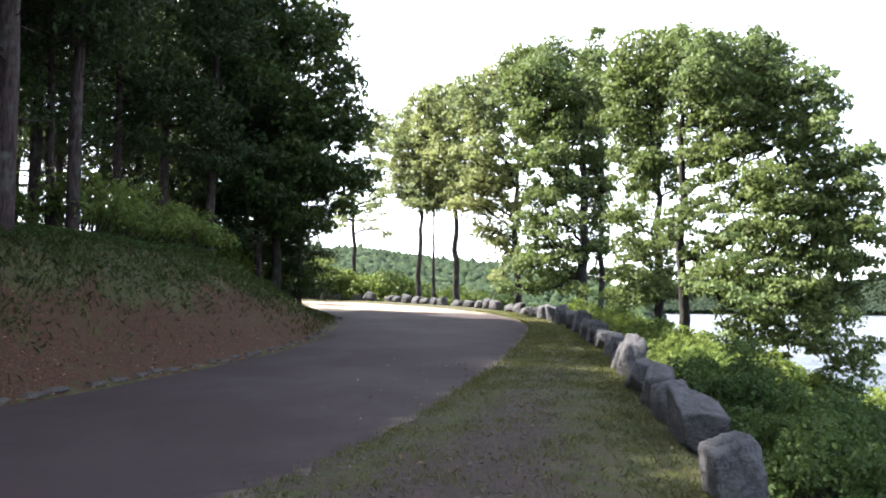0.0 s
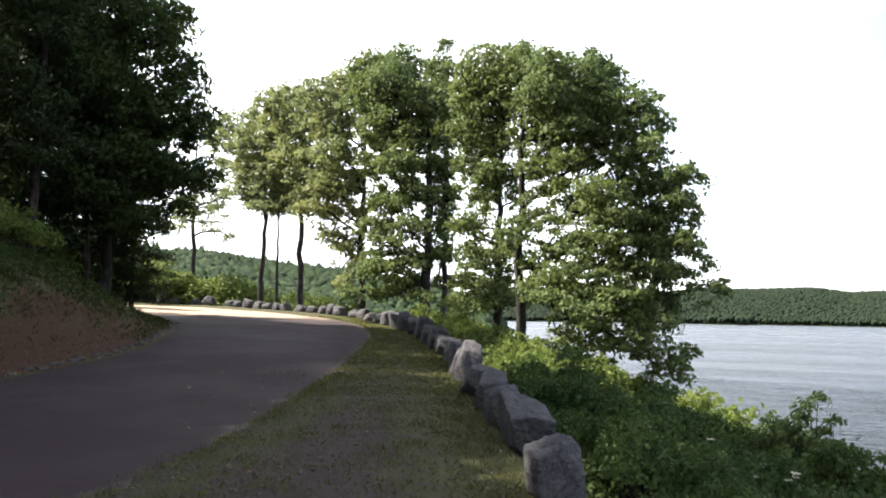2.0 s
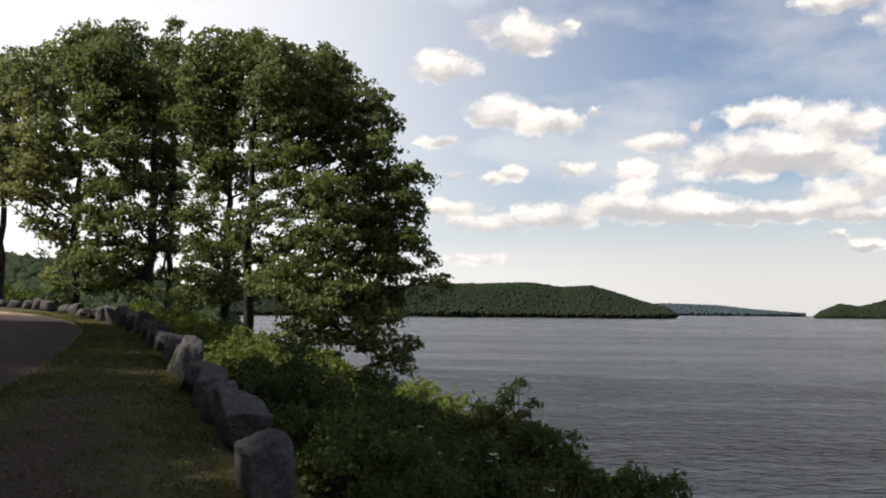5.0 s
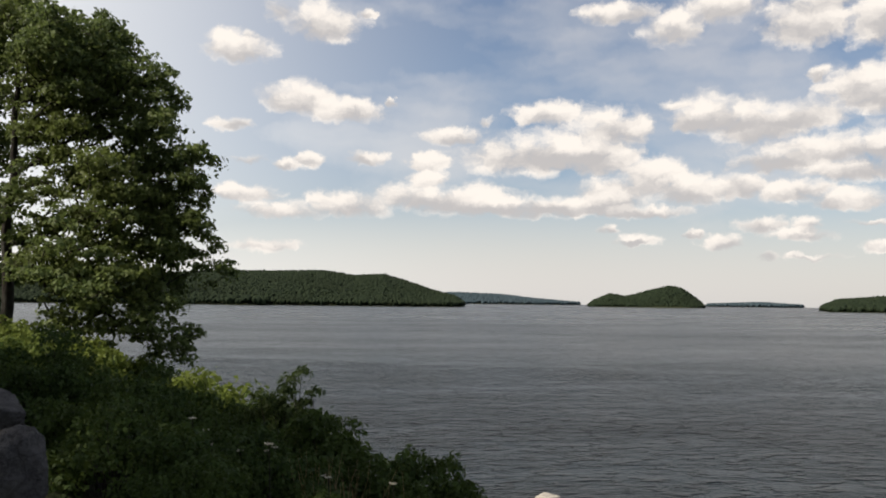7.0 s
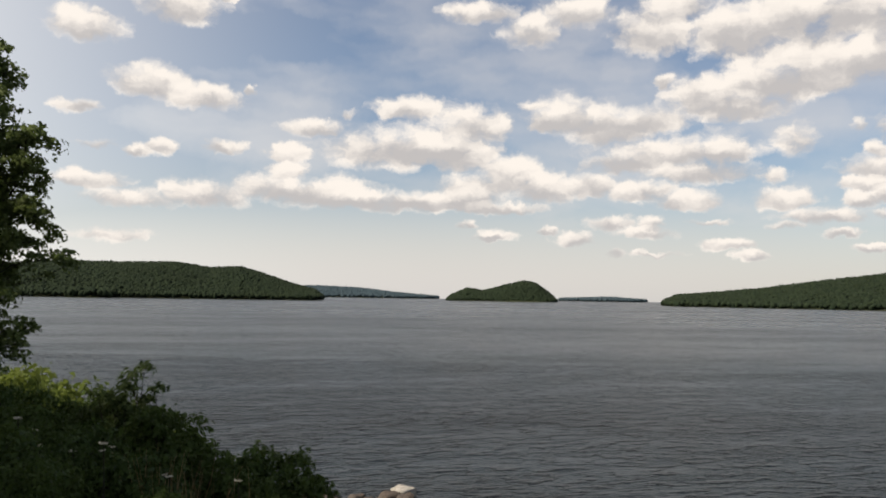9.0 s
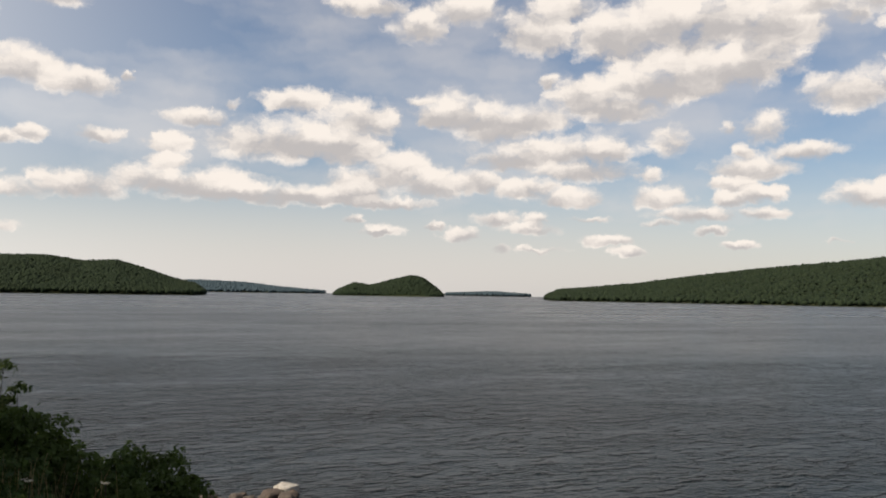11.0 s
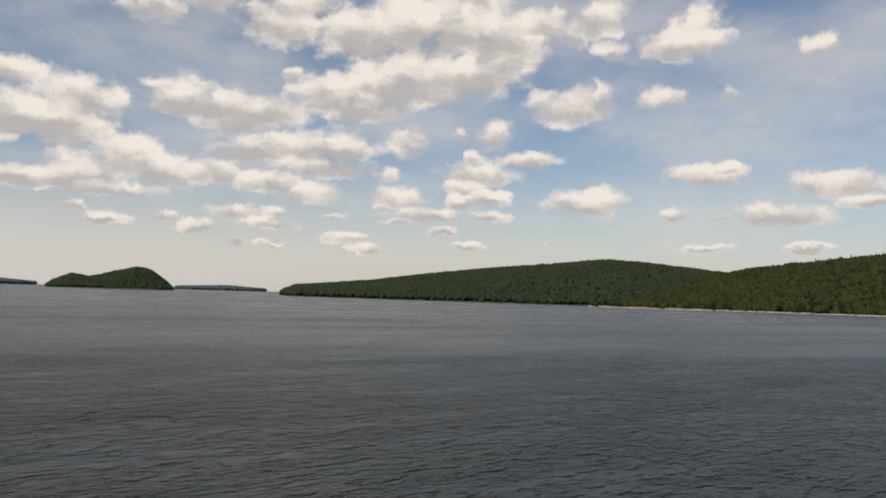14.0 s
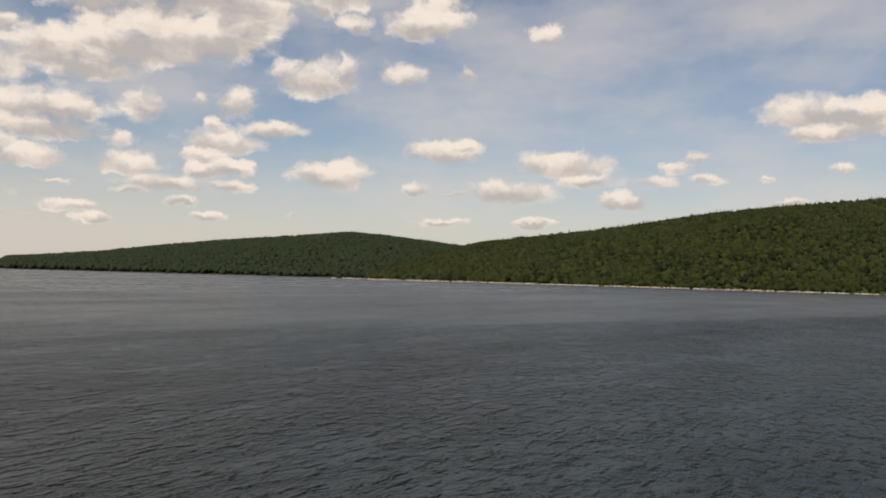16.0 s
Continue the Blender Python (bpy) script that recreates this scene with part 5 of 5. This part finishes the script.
for i in range(16):
    x, y = over_ground(43.6 + 0.5 * i + srng.uniform(-0.3, 0.3), 44.6 + srng.uniform(-1.0, 1.6))
    ob = part("shore_stone", SHORE_SHAPES[i % 4], BROWN_ROCK)
    k = srng.uniform(0.6, 1.5)
    ob.matrix_basis = Matrix.Translation((x, y, max(WATER_Z, ground_z(x, y)) + 0.06)) @ Matrix.Rotation(srng.uniform(0, 6.28), 4, "Z") @ Matrix.Diagonal((k, k, k, 1))
    tagged(ob, "dark brown stone on the lake shore", "stone", group="stones on the lake shore")


# ---------------------------------------------------------------- kerb, turf, weeds and small things
def build_kerb():
    """Low rough stones, half sunk in leaf litter, along the foot of the bank."""
    rng = random.Random(21)
    p = np.array(KERB[2:13], float)
    s = np.concatenate([[0], np.cumsum(np.hypot(*np.diff(p, axis=0).T))])
    root = new("kerb")
    shapes = [rock(200 + i, 0.24, 0.075, 0.055, 3) for i in range(6)]
    at = 5.0
    while at < s[-1] - 1:
        x, y = np.interp(at, s, p[:, 0]), np.interp(at, s, p[:, 1])
        x2, y2 = np.interp(at + 0.3, s, p[:, 0]), np.interp(at + 0.3, s, p[:, 1])
        ob = part("kerb_stone", shapes[rng.randrange(6)], KERBSTONE, root)
        k = rng.uniform(0.75, 1.25)
        ob.matrix_basis = (Matrix.Translation((x - 0.06 + rng.uniform(-0.05, 0.04), y, float(grade(np.array(y))) + rng.uniform(0.0, 0.035)))
                           @ Matrix.Rotation(math.atan2(y2 - y, x2 - x) + rng.uniform(-0.15, 0.15), 4, "Z") @ Matrix.Diagonal((k, 1, rng.uniform(0.8, 1.2), 1)))
        at += 0.50 * k * rng.uniform(0.95, 1.25)
    tagged(root, "low dark rough kerb stones along the bank", "kerb", kind="structure")


def blades(name, x, y, height, rng, material, label, lean=0.45, wide=0.012, z=None):
    """Single bent blades of grass standing on the ground."""
    n = len(x)
    z = land(x, y) - 0.01 if z is None else z
    h = height * rng.uniform(0.5, 1.3, n)
    a = rng.uniform(0, 2 * math.pi, n)
    out = np.stack([np.cos(a), np.sin(a), np.zeros(n)], -1)
    side = np.stack([-np.sin(a), np.cos(a), np.zeros(n)], -1) * (wide * rng.uniform(0.7, 1.5, n))[:, None]
    foot = np.stack([x, y, z], -1)
    l = (lean * rng.uniform(0.2, 1.3, n) * h)[:, None]
    up = np.stack([np.zeros(n), np.zeros(n), h], -1)
    mid = foot + up * 0.6 + out * l * 0.35
    tip = foot + up * 0.92 + out * l
    v = np.stack([foot - side, foot + side, mid + side * 0.7, tip, mid - side * 0.7], 1).reshape(-1, 3)
    q = (np.arange(n) * 5)[:, None] + np.arange(5)[None]
    return tagged(part(name, face_mesh(name, v, q), material), label, "grass", kind="stuff")


def verge_turf():
    rng = np.random.default_rng(61)
    for name, y0, y1, n, h, wide in [("verge_grass", 3.5, 13, 60000, 0.024, 0.005), ("verge_grass", 12, 36, 50000, 0.042, 0.011)]:
        y = rng.uniform(y0, y1, n)
        e = np.interp(y, [q[1] for q in EDGE[2:13]], [q[0] for q in EDGE[2:13]])
        w = np.interp(y, [q[1] for q in WALL[2:12]], [q[0] for q in WALL[2:12]])
        f = np.where(rng.uniform(0, 1, n) < 0.02, rng.normal(0.0, 0.035, n), rng.uniform(-0.02, 1.0, n))
        x = e + f * (w - e)
        worn = np.exp(-((f - 0.42) / 0.28) ** 2) * np.interp(y, [0, 9, 16, 24], [0.85, 0.8, 0.45, 0.2])
        clump = 0.5 + 0.5 * np.sin(x * 5.1 + 1.3 * np.sin(y * 3.7)) * np.sin(y * 4.3 + 1.7 * np.sin(x * 2.9))
        keep = rng.uniform(0, 1, n) < (1 - worn) * (0.08 + 0.8 * clump ** 1.6)
        tall = h * (1 + 0.5 * (f < 0.06) + 0.5 * (f > 0.93)) * np.where(keep, 1, 1)
        blades(name, x[keep], y[keep], tall[keep], rng, GRASS, "patchy short grass on the worn verge", wide=wide)


def verge_tufts():
    """Single thicker tufts, and loose pebbles on the trodden strip."""
    rng = np.random.default_rng(64)
    m, k = 700, 26
    y = rng.uniform(4.0, 24, m)
    f = np.where(rng.uniform(0, 1, m) < 0.35, rng.uniform(0.82, 0.98, m), rng.uniform(0.03, 0.95, m))
    e = np.interp(y, [q[1] for q in EDGE[2:13]], [q[0] for q in EDGE[2:13]])
    w = np.interp(y, [q[1] for q in WALL[2:12]], [q[0] for q in WALL[2:12]])
    x = e + f * (w - e)
    big = rng.uniform(0.5, 1.5, m)
    px = np.repeat(x, k) + rng.normal(0, 0.13, m * k) * np.repeat(big, k)
    py = np.repeat(y, k) + rng.normal(0, 0.13, m * k) * np.repeat(big, k)
    blades("grass_tufts", px, py, 0.04 * np.repeat(big, k), rng, GRASS, "scattered tufts of grass on the worn verge", 0.8, 0.006)
    n = 1500
    y = 4.2 + 12 * rng.uniform(0, 1, n) ** 1.5
    e = np.interp(y, [q[1] for q in EDGE[2:13]], [q[0] for q in EDGE[2:13]])
    w = np.interp(y, [q[1] for q in WALL[2:12]], [q[0] for q in WALL[2:12]])
    f = np.where(rng.uniform(0, 1, n) < 0.35, np.abs(rng.normal(0, 0.10, n)), rng.normal(0.38, 0.20, n))
    x = e + np.clip(f, -0.05, 0.95) * (w - e)
    ball, tri = unit_ball(1)
    s = (0.006 + 0.020 * rng.uniform(0, 1, n) ** 3)[:, None] * np.array([1.2, 1.0, 0.7])
    v = np.repeat(ball[None], n, 0) * (1 + rng.normal(0, 0.15, (n, len(ball), 1))) * s[:, None] + np.stack([x, y, land(x, y) + 0.004], -1)[:, None]
    me = face_mesh("pebbles", v.reshape(-1, 3), (tri[None] + (np.arange(n) * len(ball))[:, None, None]).reshape(-1, 3))
    tagged(part("pebbles", me, PEBBLE), "small grey-brown pebbles on the worn verge", "pebbles", kind="stuff")


def bank_cover():
    rng = np.random.default_rng(62)
    n = 60000
    y = rng.uniform(6, 34, n)
    k = np.interp(y, [q[1] for q in KERB[2:12]], [q[0] for q in KERB[2:12]])
    b = rng.uniform(0.1, 6.0, n)
    x = k - b
    clump = 0.5 + 0.5 * np.sin(x * 2.3 + 1.9 * np.sin(y * 1.3)) * np.sin(y * 1.9 + 1.7 * np.sin(x * 1.7))
    share = np.interp(b, [0.1, 0.9, 1.9, 2.8, 6.0], [0.0, 0.03, 0.45, 1.0, 0.8]) + np.interp(y, [19, 26], [0, 0.4])
    keep = rng.uniform(0, 1, n) < share * (0.2 + 0.8 * clump ** 1.5)
    blades("bank_grass", x[keep], y[keep], 0.12, rng, SHADED_GRASS, "long grass hanging over the top of the bank", 0.9, 0.012)
    n = 70000
    y = rng.uniform(7, 33, n)
    k = np.interp(y, [q[1] for q in KERB[2:12]], [q[0] for q in KERB[2:12]])
    b = rng.uniform(0.6, 5.5, n)
    x = k - b
    clump = np.sin(x * 3.1 + 2.1 * np.sin(y * 1.1 + 1)) * np.sin(y * 2.7 + 1.3 * np.sin(x * 2.1))
    keep = (clump > 0.55 - 0.3 * b) & (rng.uniform(0, 1, n) < np.interp(b, [0.6, 1.2, 2.2, 3.2], [0.05, 0.25, 0.6, 1.0]))
    x, y = x[keep], y[keep]
    where = np.stack([x, y, land(x, y) + rng.uniform(0.01, 0.16, len(x))], -1)
    tagged(part("bank_weeds", leaves("bank_weeds", where, 0.06, rng, 0.8, 0.6), BUSH_LEAF), "low broad-leaved weeds scattered on the bank", "weeds", kind="stuff")
    # dead leaves lie loose on the bank, along the kerb and on the verge
    n = 3000
    y = np.concatenate([rng.uniform(6, 31, n), rng.uniform(4.5, 16, 90)])
    k = np.interp(y, [q[1] for q in KERB[2:12]], [q[0] for q in KERB[2:12]])
    x = np.concatenate([k[:n] - rng.uniform(-0.25, 3.2, n) , rng.uniform(-1.5, 3.0, 90)])
    w = np.interp(y, [q[1] for q in WALL[2:12]], [q[0] for q in WALL[2:12]])
    x = np.minimum(x, w - 0.1)
    where = np.stack([x, y, land(x, y) + 0.02 + 0.03 * road_bed(x, y)], -1)
    tagged(part("fallen_leaves", leaves("fallen_leaves", where, 0.05, rng, 2.5, 0.6), DEAD_LEAF), "dry brown fallen leaves on the bank and verge", "leaves", kind="stuff")


def slope_flowers():
    """White umbels and a dry tuft among the brambles."""
    rng = random.Random(8)
    stem_v, stem_f = [], []
    tube(stem_v, stem_f, [(0, 0, 0), (0.01, 0, 0.5), (0.03, 0.01, 1.0)], [0.006, 0.005, 0.004], 5)
    stem = face_mesh("stem", stem_v, stem_f)
    r = np.random.default_rng(4)
    a, q = r.uniform(0, 6.28, 40), np.sqrt(r.uniform(0, 1, 40)) * 0.032
    head = leaves("flower_head", np.stack([0.03 + q * np.cos(a), 0.01 + q * np.sin(a), 1.01 - 3 * q * q + r.normal(0, 0.004, 40)], -1), 0.022, r, 3.0, 0.9)
    for i in range(12):
        az, d = rng.uniform(29, 43), rng.uniform(7.2, 9.5)
        x, y = over_ground(az, d)
        root = new("wildflower")
        root.matrix_basis = Matrix.Translation((x, y, ground_z(x, y))) @ Matrix.Rotation(rng.uniform(0, 6.28), 4, "Z") @ Matrix.Diagonal((1, 1, rng.uniform(0.72, 1.0), 1))
        part("stem", stem, OAK_BARK, root)
        part("flower_head", head, PETAL, root, "flat white flower head")
        tagged(root, "slender white-flowered weed among the brambles", "flower", group="white wildflowers")
    g = np.random.default_rng(63)
    for az, d, n, spread, h in [(38.8, 8.6, 46, 0.22, 1.05), (37.6, 9.0, 26, 0.18, 1.0), (52.8, 7.2, 3, 0.05, 0.9)]:
        x, y = over_ground(az, d)
        v, f = [], []
        for _ in range(n):
            fx, fy = x + g.normal(0, spread), y + g.normal(0, spread)
            foot = np.array([fx, fy, ground_z(fx, fy) - 0.02])
            tip = foot + np.array([g.normal(0, 0.14), g.normal(0, 0.14), h * g.uniform(0.65, 1.1)])
            tube(v, f, bend(foot, tip, g, 5, 0.06), [0.0035, 0.003, 0.0025, 0.002, 0.001], 4)
        tagged(part("dry_grass_tuft", face_mesh("dry_grass_tuft", v, f), DRY_GRASS), "tuft of tall thin dry grass on the slope", "grass", kind="stuff")


DEAD_LEAF = leaf_material("dead_leaf", (0.085, 0.045, 0.020), (0.30, 0.18, 0.10), 0.12, 2.0)
PEBBLE = stone_material("pebble", (0.040, 0.033, 0.028), (0.13, 0.11, 0.092), 0.1)
build_kerb()
verge_turf()
verge_tufts()
bank_cover()
slope_flowers()
